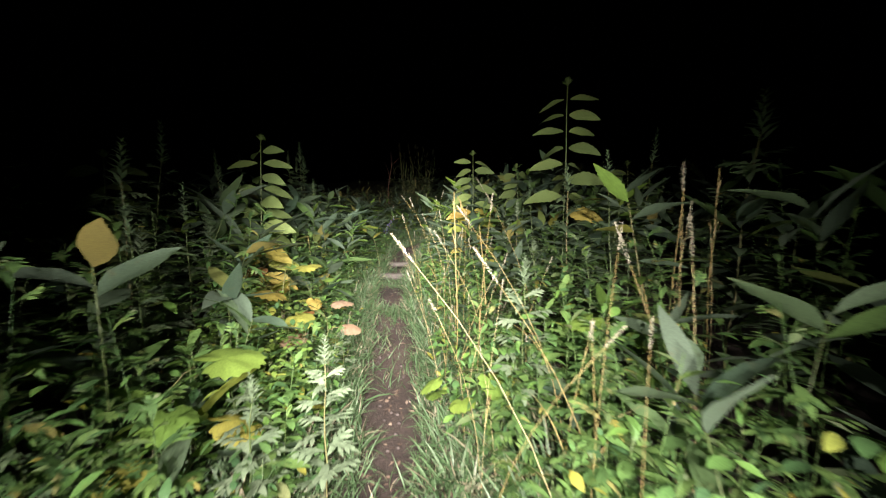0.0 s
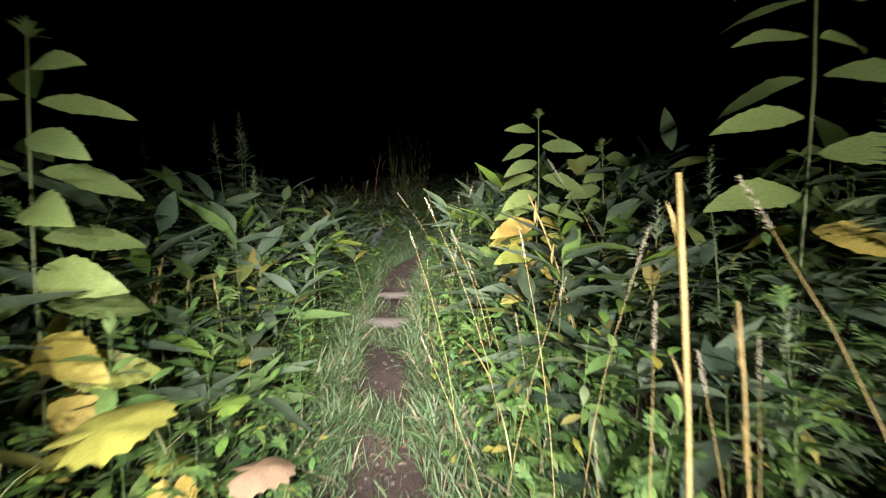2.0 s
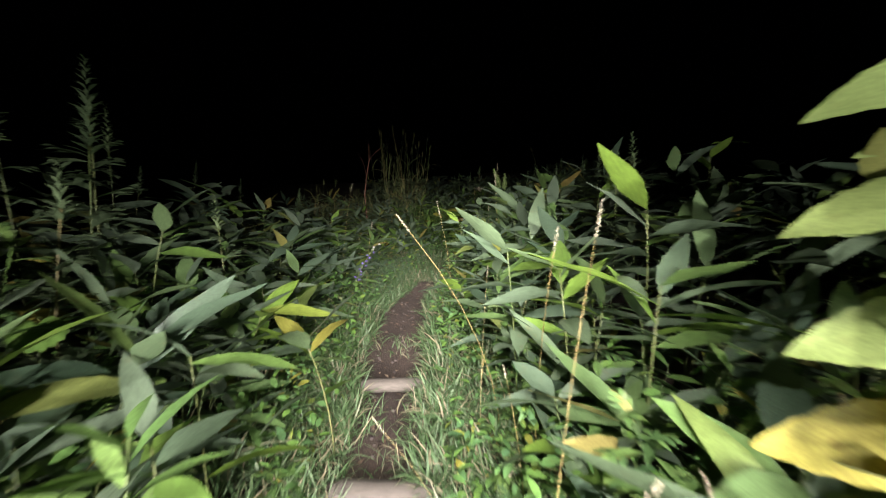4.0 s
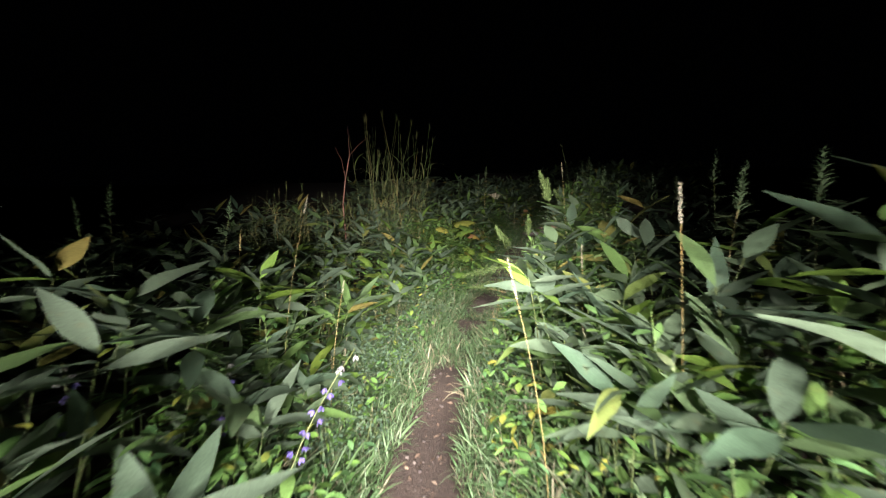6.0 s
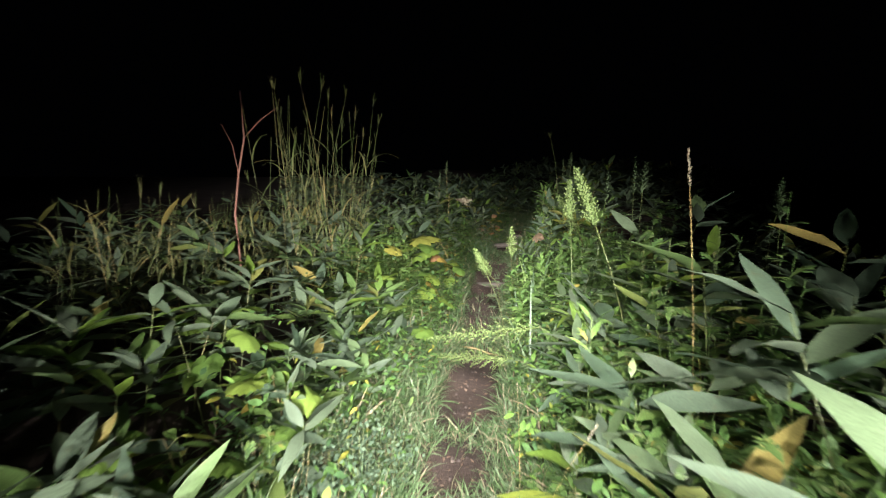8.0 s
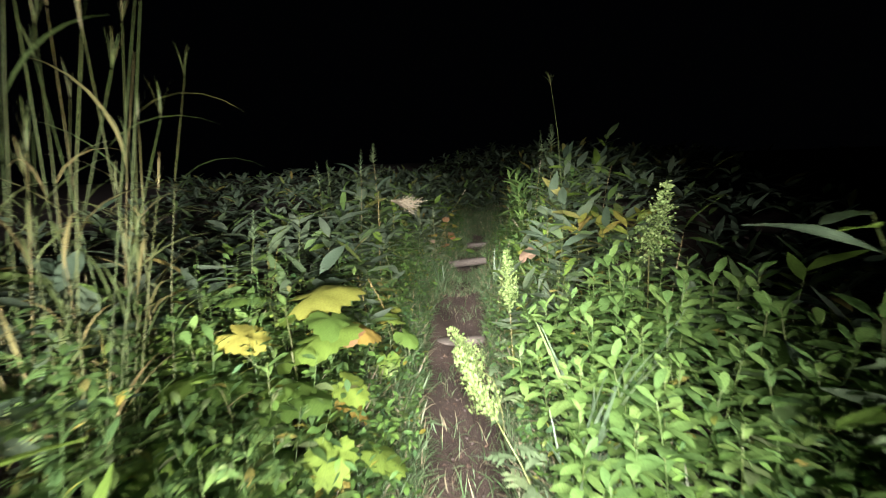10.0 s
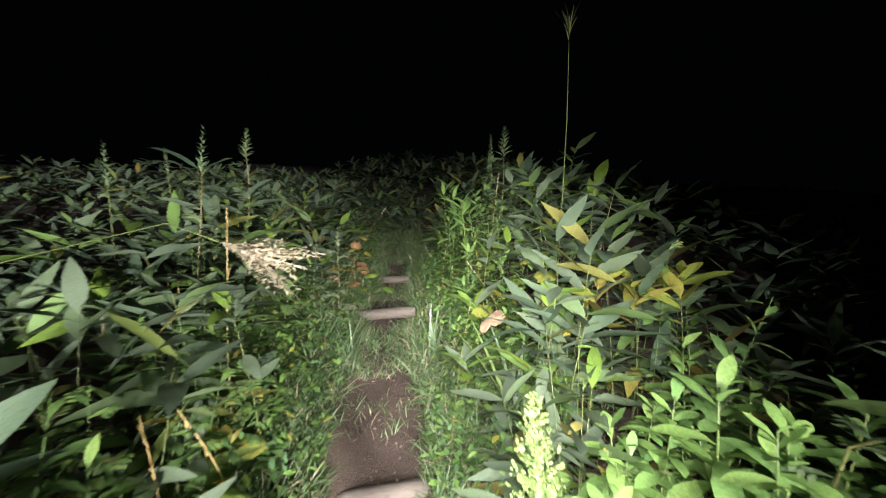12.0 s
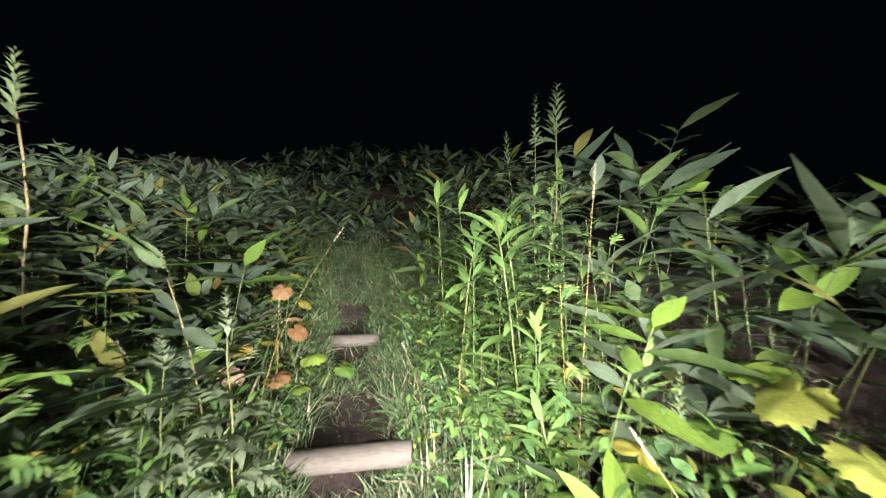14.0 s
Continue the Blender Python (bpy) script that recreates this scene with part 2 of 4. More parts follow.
def tube(points, radii, sides=5):
    """A bent stem along points."""
    verts, faces = [], []
    n = len(points)
    for i, p in enumerate(points):
        a, b = Vector(points[max(i - 1, 0)]), Vector(points[min(i + 1, n - 1)])
        q = (b - a).to_track_quat("Z", "Y")
        for k in range(sides):
            w = 2 * math.pi * k / sides
            verts.append(tuple(Vector(p) + q @ Vector((math.cos(w), math.sin(w), 0)) * radii[i]))
    for i in range(n - 1):
        for k in range(sides):
            faces.append((i * sides + k, i * sides + (k + 1) % sides, (i + 1) * sides + (k + 1) % sides, (i + 1) * sides + k))
    faces.append(tuple(range(sides))[::-1])
    faces.append(tuple(range((n - 1) * sides, n * sides)))
    return verts, faces


def part(name, mesh, parent, m=None, label=""):
    ob = new(name, mesh)
    ob.parent = parent
    if m is not None:
        ob.matrix_basis = m
    return tagged(ob, label) if label else ob


# ---- ground ----
def ground():
    xs = [-300, -120, -50, -20, -10] + list(np.arange(-6, -1.6, 0.2)) + list(np.arange(-1.6, 2.4, 0.06)) + list(np.arange(2.4, 6.1, 0.2)) + [10, 20, 50, 120, 300]
    ys = [-300, -100, -30, -10] + list(np.arange(-5, 26, 0.1)) + list(np.arange(26, 60, 1.5)) + [80, 120, 300]
    verts = [(float(x), float(y), ground_z(float(x), float(y))) for y in ys for x in xs]
    w = len(xs)
    faces = [(j * w + i, j * w + i + 1, (j + 1) * w + i + 1, (j + 1) * w + i) for j in range(len(ys) - 1) for i in range(w - 1)]
    ob = new("ground", Soup().add(verts, faces).mesh("ground", SOIL))
    tagged(ob, "dark brown trodden soil of a narrow hillside trail", "ground", kind="structure")


ground()


# ---- plants: one function for each kind, rooted at the origin ----
def bent(height, lean, n=6, kink=0.0, rnd=None):
    """Points of a stem that leans along +y, more towards its top."""
    pts = []
    for k in range(n):
        t = k / (n - 1)
        j = rnd.uniform(-kink, kink) if rnd and 0 < k else 0
        pts.append(Vector((j, lean * height * t * t, height * t)))
    return pts


def along(pts, t):
    f = min(max(t, 0), 0.9999) * (len(pts) - 1)
    k = int(f)
    return pts[k].lerp(pts[k + 1], f - k)


def stem_mesh(name, pts, r0, r1, mat, sides=5):
    n = len(pts) - 1
    return Soup().add(*tube(pts, [r0 + (r1 - r0) * k / n for k in range(n + 1)], sides)).mesh(name, mat)


SASA_LEAVES = [Soup().add(*blade(0.21 + 0.022 * k, 0.064 + 0.008 * (k % 4), 6, 0.05 + 0.07 * (k % 5), 0.2, 0.36, 0.9, wave=0.045, seed=k)) for k in range(7)]
SASA_MESH = [s.mesh("bamboo_leaf", SASA) for s in SASA_LEAVES]
SASA_OLD_MESH = [s.mesh("old_bamboo_leaf", SASA_OLD) for s in SASA_LEAVES[:3]]


def bamboo_pose(pts, i, n, rnd):
    """Where the leaf i of n sits: most in a fan at the top, the rest along the upper cane."""
    top = i < n * 0.6
    t = 1 - 0.03 * i if top else rnd.uniform(0.45, 0.85)
    return Matrix.Translation(along(pts, t)) @ pose(0, 0, 0, 0, 0, 137.5 * i + rnd.uniform(-25, 25)) @ pose(0, 0, 0, rnd.uniform(0, 52) if top else rnd.uniform(-15, 25), rnd.uniform(-25, 25), 0)


def bamboo_plant(height, n, seed, old=False):
    rnd = random.Random(seed)
    root = new("bamboo_grass")
    pts = bent(height, rnd.uniform(0.02, 0.2))
    part("cane", stem_mesh("cane", pts, 0.0045, 0.002, CANE), root)
    for i in range(n):
        meshes = SASA_OLD_MESH if old else SASA_MESH
        part("leaf", rnd.choice(meshes), root, bamboo_pose(pts, i, n, rnd))
    label = "yellowing bamboo grass with drooping blotched leaves" if old else "bamboo grass with broad grey-green pointed leaves"
    return tagged(root, label, "bamboo grass", group="bamboo grass beside the trail", kind="thing")


def mug_leaf(length):
    """A narrow leaf cut into lobes."""
    s = Soup().add(*blade(length, length * 0.26, 4, 0.35, 0.2, 0.4))
    for k, t in enumerate((0.35, 0.55, 0.72)):
        for sgn in (-1, 1):
            s.add(*blade(length * (0.48 - 0.1 * k), length * 0.13, 2, 0.2, 0.1, 0.4),
                  Matrix.Translation((0, length * t * 0.95, -0.02 * length)) @ pose(0, 0, 0, -10, 0, -sgn * 48))
    return s


MUG_LEAF = [mug_leaf(0.09 + 0.032 * k) for k in range(3)]
MUG_MESH = [s.mesh("mugwort_leaf", MUG) for s in MUG_LEAF]
PALE_MESH = [s.mesh("pale_leaf", PALE) for s in MUG_LEAF]


def spike_soup(length, rnd, pts=None):
    """Small upright leaflets and buds packed along a stem top."""
    s = Soup()
    for k in range(44):
        t = k / 43
        size = 0.055 * (1 - 0.7 * t)
        s.add(*blade(size, size * 0.3, 2, 0.2, 0.2), Matrix.Translation((0, 0, length * t)) @ pose(0, 0, 0, 0, 0, 137.5 * k) @ pose(0, 0, 0, rnd.uniform(20, 55), 0, 0))
    return s


def mugwort(height, seed, pale=False, leaves=23):
    rnd = random.Random(seed)
    root = new("pale_mugwort" if pale else "mugwort")
    pts = bent(height, rnd.uniform(0, 0.12), 7, 0.008, rnd)
    part("stem", stem_mesh("stem", pts, 0.004, 0.002, CANE), root)
    mesh = PALE_MESH if pale else MUG_MESH
    for i in range(leaves):
        t = 0.2 + 0.76 * i / leaves
        size = 2 if t < 0.6 else 1 if t < 0.85 else 0
        part("leaf", mesh[size], root, Matrix.Translation(along(pts, t)) @ pose(0, 0, 0, 0, 0, 137.5 * i + rnd.uniform(-20, 20)) @ pose(0, 0, 0, rnd.uniform(0, 35), rnd.uniform(-15, 15), 0))
    part("flower_spike", spike_soup(0.2 * height, rnd).mesh("flower_spike", PALE if pale else MUG), root, Matrix.Translation(pts[-1] - Vector((0, 0, 0.05 * height))))
    label = "pale downy mugwort stalk with whitish lobed leaves" if pale else "upright green mugwort stalk with cut leaves and a spike"
    return tagged(root, label, "mugwort", group="mugwort stalks beside the trail", kind="thing")


HERB_MESH = [Soup().add(*blade(0.085 + 0.02 * k, 0.033 + 0.006 * k, 6, 0.15 + 0.1 * k, 0.15, 0.6, 0.75, jag=0.05, wave=0.04, seed=k)).mesh("herb_leaf", HERB) for k in range(4)]
NARROW_MESH = [Soup().add(*blade(0.11 + 0.022 * k, 0.024 + 0.004 * k, 4, 0.3, 0.15, 0.4, wave=0.03, seed=k)).mesh("narrow_leaf", HERB) for k in range(3)]


def herb_shoot(height, seed, narrow=False):
    """A leafy shoot with leaves all round and a rosette on top."""
    rnd = random.Random(seed)
    root = new("leafy_herb")
    pts = bent(height, rnd.uniform(0, 0.12))
    part("stem", stem_mesh("stem", pts, 0.0035, 0.002, SHOOT), root)
    n = 21
    for i in range(n):
        t = 0.2 + 0.8 * (i / n) ** 0.75
        tilt = rnd.uniform(5, 35) + 40 * max(0, t - 0.8) / 0.2
        k = rnd.randrange(3) if narrow else (rnd.randrange(2, 4) if t < 0.85 else rnd.randrange(2))
        part("leaf", (NARROW_MESH if narrow else HERB_MESH)[k], root, Matrix.Translation(along(pts, t)) @ pose(0, 0, 0, 0, 0, 137.5 * i) @ pose(0, 0, 0, tilt, rnd.uniform(-10, 10), 0))
    label = "fresh green herb stalk with narrow willow-like leaves" if narrow else "lush bright green herb shoot with whorled toothed leaves"
    return tagged(root, label, "herb", group="green herbs beside the trail", kind="thing")


def plume_soup(length, rnd, spread=0.32):
    """A feathery flower head: side branches set with tiny buds."""
    s = Soup()
    n = 84
    for k in range(n):
        t = k / n
        reach = length * spread * (1 - t) ** 0.8 + 0.012
        turn = pose(0, 0, 0, 0, 0, 137.5 * k) @ pose(0, 0, 0, 55 + rnd.uniform(-8, 8), 0, 0)
        base = Matrix.Translation((0, 0, length * t)) @ turn
        m = 3 + int(reach / 0.008)
        for j in range(m):
            q = reach * (j + 1) / m
            size = rnd.uniform(0.007, 0.013)
            s.add(*blade(size * 1.5, size, 2, 0.6, 0.4), base @ Matrix.Translation((0, q, -0.15 * q * q / max(reach, 0.01))) @ pose(0, 0, 0, rnd.uniform(-20, 70), rnd.uniform(-60, 60), rnd.uniform(-80, 80)))
    return s


def plume_plant(height, length, lean, seed, spread=0.32):
    rnd = random.Random(seed)
    root = new("plume_herb")
    pts = bent(height, lean)
    part("stem", stem_mesh("stem", pts, 0.005, 0.003, CANE), root)
    way = (pts[-1] - pts[-2]).normalized().to_track_quat("Z", "Y").to_matrix().to_4x4()
    part("flower_plume", plume_soup(length, rnd, spread).mesh("flower_plume", PLUME), root, Matrix.Translation(pts[-1]) @ way)
    for i in range(10):
        t = 0.35 + 0.6 * i / 10
        part("leaf", MUG_MESH[2 if t < 0.7 else 1], root, Matrix.Translation(along(pts, t)) @ pose(0, 0, 0, 0, 0, 137.5 * i) @ pose(0, 0, 0, 15, 0, 0))
    return tagged(root, "herb with a feathery yellow-green flower plume", "plume herb", group="feathery flower plumes", kind="thing")


NETTLE_SHAPES = [Soup().add(*blade(0.19 + 0.028 * k, 0.085 + 0.013 * k, 14, 0.2 + 0.06 * k, 0.15, 0.36, 0.85, jag=0.05, wave=0.02, seed=k)) for k in range(4)]
NETTLE_MESH = [s.mesh("nettle_leaf", NETTLE) for s in NETTLE_SHAPES]
NETTLE_OLD = [s.mesh("yellow_nettle_leaf", YELLOW) for s in NETTLE_SHAPES]


def nettle(height, seed, pairs=9, start=0.35, old=0.0, label=""):
    """A tall stem with opposite pairs of toothed drooping leaves; the lowest share old is yellow."""
    rnd = random.Random(seed)
    root = new("tall_nettle")
    pts = bent(height, 0.03, 8, 0.006, rnd)
    part("stem", stem_mesh("stem", pts, 0.006, 0.003, CANE), root)
    for i in range(pairs):
        t = start + (1 - start) * i / pairs
        k = 3 if t < 0.6 else 2 if t < 0.78 else 1 if t < 0.93 else 0
        for sgn in (0, 180):
            mesh = NETTLE_OLD[k] if (t - start) / (1 - start) < old * rnd.uniform(0.7, 1.3) else NETTLE_MESH[k]
            part("leaf", mesh, root, Matrix.Translation(along(pts, t)) @ pose(0, 0, 0, 0, 0, sgn + 90 + 60 * (i % 2) - 30 + rnd.uniform(-20, 20)) @ pose(0, 0.02, 0, rnd.uniform(-20, 8), (rnd.uniform(-58, -32) if sgn == 0 else rnd.uniform(32, 58)), 0))
    part("flower_spike", spike_soup(0.05, rnd).mesh("flower_spike", NETTLE), root, Matrix.Translation(pts[-1] - Vector((0, 0, 0.02))))
    return tagged(root, label or "tall stalk with opposite pairs of toothed green leaves", "nettle", group="tall nettle-like stalks", kind="thing")


def broad_soup(size, rnd, jag=0.06, heart=0.25, droop=0.5):
    """A wide toothed leaf with a notched base, from its stalk along +y."""
    n = 36
    verts, faces = [(0, 0.42 * size, 0)], []
    for ring, f in ((1, 0.55), (2, 1.0)):
        for k in range(n):
            a = 2 * math.pi * k / n
            r = 0.5 + 0.10 * math.cos(a) ** 3 - heart * math.exp(-((a - math.pi) / 0.28) ** 2)
            if ring == 2:
                r *= 1 + (jag if k % 2 else -jag) * rnd.uniform(0.4, 1.5)
            x, y = f * r * math.sin(a) * size * 0.95, (0.42 + f * r * math.cos(a)) * size
            z = -droop * (abs(x) ** 2 + max(y - 0.4 * size, 0) ** 2) / size + 0.015 * size * math.sin(5 * a + ring)
            verts.append((x, y, z))
    for k in range(n):
        j = (k + 1) % n
        faces += [(0, 1 + j, 1 + k), (1 + k, 1 + j, 1 + n + j, 1 + n + k)]
    return Soup().add(verts, faces)


_r = random.Random(77)
BROAD_SHAPES = [broad_soup(0.13 + 0.035 * k, _r, 0.05 + 0.02 * (k % 2), 0.28, 0.4 + 0.2 * (k % 3)) for k in range(6)]
BROAD_MESH = [s.mesh("broad_leaf", BROAD) for s in BROAD_SHAPES]
BROAD_YELLOW = [s.mesh("yellow_leaf", YELLOW) for s in BROAD_SHAPES]
BROAD_ORANGE = [s.mesh("orange_leaf", ORANGE) for s in BROAD_SHAPES]
BROAD_DRY = [s.mesh("dry_leaf", DRY) for s in BROAD_SHAPES]


def broadleaf_plant(height, n, seed, mix=(0.6, 0.3, 0.1), big=4, label=""):
    """A sprawling plant with long-stalked wide leaves; mix: shares of green, yellow and orange leaves."""
    rnd = random.Random(seed)
    root = new("broadleaf_plant")
    pts = bent(height, 0.15, 6, 0.01, rnd)
    part("stem", stem_mesh("stem", pts, 0.005, 0.003, CANE), root)
    for i in range(n):
        t = 0.3 + 0.7 * (i + 1) / n
        p = rnd.random()
        meshes = BROAD_MESH if p < mix[0] else BROAD_YELLOW if p < mix[0] + mix[1] else BROAD_ORANGE
        turn = pose(0, 0, 0, 0, 0, 137.5 * i + rnd.uniform(-30, 30))
        at = along(pts, t)
        tip = turn @ Vector((0, rnd.uniform(0.05, 0.14), rnd.uniform(0.0, 0.07)))
        leaf = part("leaf", meshes[rnd.randrange(max(0, big - 3), big)], root, Matrix.Translation(at + tip) @ turn @ pose(0, 0, 0, rnd.uniform(-35, 15), rnd.uniform(-20, 20), 0))
        part("leaf_stalk", stem_mesh("leaf_stalk", [at, at + tip * 0.5 + Vector((0, 0, 0.01)), at + tip], 0.002, 0.0015, CANE, 3), root)
    return tagged(root, label or "broad-leaved plant with green and yellowing toothed leaves", "broadleaf plant", group="broad-leaved plants beside the trail", kind="thing")


def seed_soup(length, rnd, thick=0.008):
    s = Soup()
    for k in range(int(length / 0.0022)):
        t = k * 0.0022 / length
        w = thick * (0.5 + math.sin(math.pi * min(t + 0.12, 1)))
        s.add(*blade(rnd.uniform(0.007, 0.014), 0.004, 2, 0.1, 0.4), Matrix.Translation((0, 0, length * t)) @ pose(0, 0, 0, 0, 0, 137.5 * k + rnd.uniform(-40, 40)) @ pose(0, w * 0.25, 0, rnd.uniform(50, 80), 0, 0))
    return s


def seed_stalk(height, seed, lean=0.2, head=0.09, thick=0.008):
    rnd = random.Random(seed)
    root = new("seeding_grass_stalk")
    pts = bent(height, lean, 7)
    part("stem", stem_mesh("stem", pts, 0.002, 0.0011, STRAW, 4), root)
    way = (pts[-1] - pts[-2]).normalized().to_track_quat("Z", "Y").to_matrix().to_4x4()
    part("seed_head", seed_soup(head, rnd, thick).mesh("seed_head", SEED), root, Matrix.Translation(pts[-1]) @ way)
    part("blade", Soup().add(*blade(0.28, 0.006, 5, 0.5, 0.3, 0.2)).mesh("blade", STRAW), root, Matrix.Translation(along(pts, 0.4)) @ pose(0, 0, 0, 55, 0, rnd.uniform(0, 360)))
    return tagged(root, "thin straw-coloured grass stalk with a pale seed head", "grass stalk", group="seeding grass stalks", kind="thing")


def dead_stalk(height, seed, lean=0.1, r=0.0025, sheath=True):
    """A dry hollow stalk with joints and a broken end."""
    rnd = random.Random(seed)
    root = new("dead_stalk")
    pts = bent(height, lean, 8, 0.004, rnd)
    part("stalk", Soup().add(*tube(pts, [r * (1.25 if k in (2, 4, 6) else 1) for k in range(8)], 6)).mesh("stalk", STRAW), root)
    if sheath:
        for t in (0.5, 0.75, 0.93):
            part("dry_sheath", Soup().add(*blade(0.09, 0.013, 4, 0.1, 0.8, 0.2)).mesh("dry_sheath", STRAW), root, Matrix.Translation(along(pts, t) - Vector((0, 0, 0.05))) @ pose(0, 0, 0, 82, 0, rnd.uniform(0, 360)))
    return tagged(root, "dry straw-yellow broken plant stalk standing upright", "dead stalk", group="dead stalks beside the trail", kind="thing")


def pampas(points, r, tuft, seed, label):
    """A tall reed along given points with a tuft of fine branches at its end."""
    rnd = random.Random(seed)
    root = new("plume_reed")
    pts = [Vector(p) for p in points]
    part("stem", stem_mesh("stem", pts, r, r * 0.5, CANE, 5), root)
    way = (pts[-1] - pts[-2]).normalized().to_track_quat("Z", "Y").to_matrix().to_4x4()
    s = Soup()
    for k in range(46 if tuft > 0.2 else 11):
        wide = 5 if tuft > 0.2 else 38
        n, size = 26, tuft * rnd.uniform(0.5, 1)
        strand = blade(size, 0.004, 6, 0.22, 0.3, 0.3)
        base = pose(0, 0, rnd.uniform(0, 0.3) * tuft, 0, 0, 137.5 * k) @ pose(0, 0, 0, 90 - rnd.uniform(1, wide), 0, 0)
        s.add(*strand, base)
        if tuft > 0.2:
            for j in range(n):
                s.add(*blade(0.017, 0.006, 2, 0.1, 0.3), base @ pose(0, size * (0.1 + 0.85 * j / n), -0.22 * size * (j / n) ** 2, rnd.uniform(-30, 30), 0, rnd.choice((-25, 25))))
    part("tuft", s.mesh("tuft", SEED if tuft > 0.2 else TALL), root, Matrix.Translation(pts[-1]) @ way)
    return tagged(root, label, "reed", kind="thing")


def place(ob, x, y, rz=0, s=1.0, rx=0, ry=0, sink=0.015):
    ob.matrix_basis = pose(x, y, ground_z(x, y) - sink, rx, ry, rz) @ Matrix.Scale(s, 4)
    return ob


def again(ob, x, y, rz=0, s=1.0, rx=0, ry=0):
    return copy_thing(ob, pose(x, y, ground_z(x, y) - 0.015, rx, ry, rz) @ Matrix.Scale(s / ob.scale[0], 4))


# ---- which plants grow where ----
def mound(d, side, y):
    """Usual height of the growth, by distance from the trail's middle; side -1 is to the west."""
    h = 0.14 + 0.98 * min(max((d - 0.22) / 0.85, 0), 1) ** 0.75
    if y < 6:
        h *= 1.0
    elif y > 14.6:
        crest = math.exp(-((d - 1.15) / 0.55) ** 2) * (1.0 if y < 17.6 else 0.3)
        h = h * (0.62 if d < 0.75 else 0.72) + (0.42 if side < 0 else 0.62) * crest
    if side > 0 and 8.5 < y < 12.4:
        h *= 1.12 if d < 1.4 else 0.85
    if side < 0 and 8.4 < y < 12.8:
        h *= 0.62
    if side > 0 and 12.4 < y < 14.6:
        h = min(h, 0.8)
    return h * (0.92 + 0.4 * noise.noise((d * 1.3, y * 0.9, side * 5.0)))


def no_bamboo(d, side, y, rnd):
    """Stretches that other plants have taken over."""
    if side > 0:
        return (12.5 < y < 14.6 and d < 1.3) or (15.7 < y < 18.6 and d < 1.05) or (15.2 < y < 16.2 and d < 1.25) or (10.0 < y < 12.5 and d < 1.3 and rnd.random() < 0.55)
    if 9.2 < y < 11.3 and d < 1.1 and rnd.random() < 0.6:
        return True
    return (12.7 < y < 14.4 and d < 1.6) or (14.6 < y < 17.2 and d < 0.8)


def site(rnd, near, far, y0=0.5, y1=20.0, side=0, power=1.0):
    y = rnd.uniform(y0, y1)
    sd = side or rnd.choice((-1, 1))
    d = near + (far - near) * rnd.random() ** power
    return trail_x(y) + sd * d, y, d, sd


rng = random.Random(5)
BAMBOO = [bamboo_plant(0.30 + 0.13 * i, 7 + i % 3, i) for i in range(8)]
for i, ob in enumerate(BAMBOO):
    place(ob, trail_x(6 + 1.3 * i) + (0.62 + 0.1 * i) * (-1) ** i, 6 + 1.3 * i, 47 * i)
count = 0
while count < 118:
    x, y, d, sd = site(rng, 0.62, 2.1, 3.6, 19.5, 0, 1.4)
    if no_bamboo(d, sd, y, rng) or (y < 4.3 and (d < 1.0 or rng.random() < 0.7)):
        continue
    h = mound(d, sd, y) * rng.uniform(0.7, 1.08)
    k = min(max(round((h - 0.30) / 0.13), 0), 7)
    again(BAMBOO[k], x, y, rng.uniform(0, 360), h / (0.30 + 0.13 * k) * rng.uniform(0.95, 1.05), rng.uniform(-10, 10), rng.uniform(-10, 10))
    count += 1


def bamboo_stuff():
    """The thicket behind and below, too dense to count."""
    rnd = random.Random(21)
    leaves, canes = Soup(), Soup()
    for i in range(5400):
        x, y, d, sd = site(rnd, 0.66, 6.5, 0.3, 27, 0, 1.9)
        if y > 20.5:
            x, d = trail_x(y) + sd * (d - 0.66) * 1.3, max(d, 0.9)
        if no_bamboo(d, sd, y, rnd):
            continue
        if y < 4.4 and (d < 0.75 or rnd.random() < 0.72):
            continue
        h = mound(d, sd, y) * rnd.uniform(0.25, 1.0)
        base = pose(x, y, ground_z(x, y) - 0.02, rnd.uniform(-12, 12), rnd.uniform(-12, 12), rnd.uniform(0, 360))
        pts = bent(h, rnd.uniform(0, 0.2), 4)
        if d < 1.6:
            canes.add(*tube(pts, [0.0035, 0.003, 0.0025, 0.002], 3), base)
        for k in range(6):
            s = rnd.choice(SASA_LEAVES)
            leaves.add(s.v, s.f, base @ bamboo_pose(pts, k, 7, rnd) @ Matrix.Scale(min(0.75 + 0.4 * h, 1.1), 4))
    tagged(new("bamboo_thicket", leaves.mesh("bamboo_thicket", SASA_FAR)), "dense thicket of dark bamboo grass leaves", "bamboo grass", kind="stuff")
    tagged(new("bamboo_canes", canes.mesh("bamboo_canes", CANE)), "thin canes under the bamboo grass leaves", "bamboo canes", kind="stuff")


bamboo_stuff()


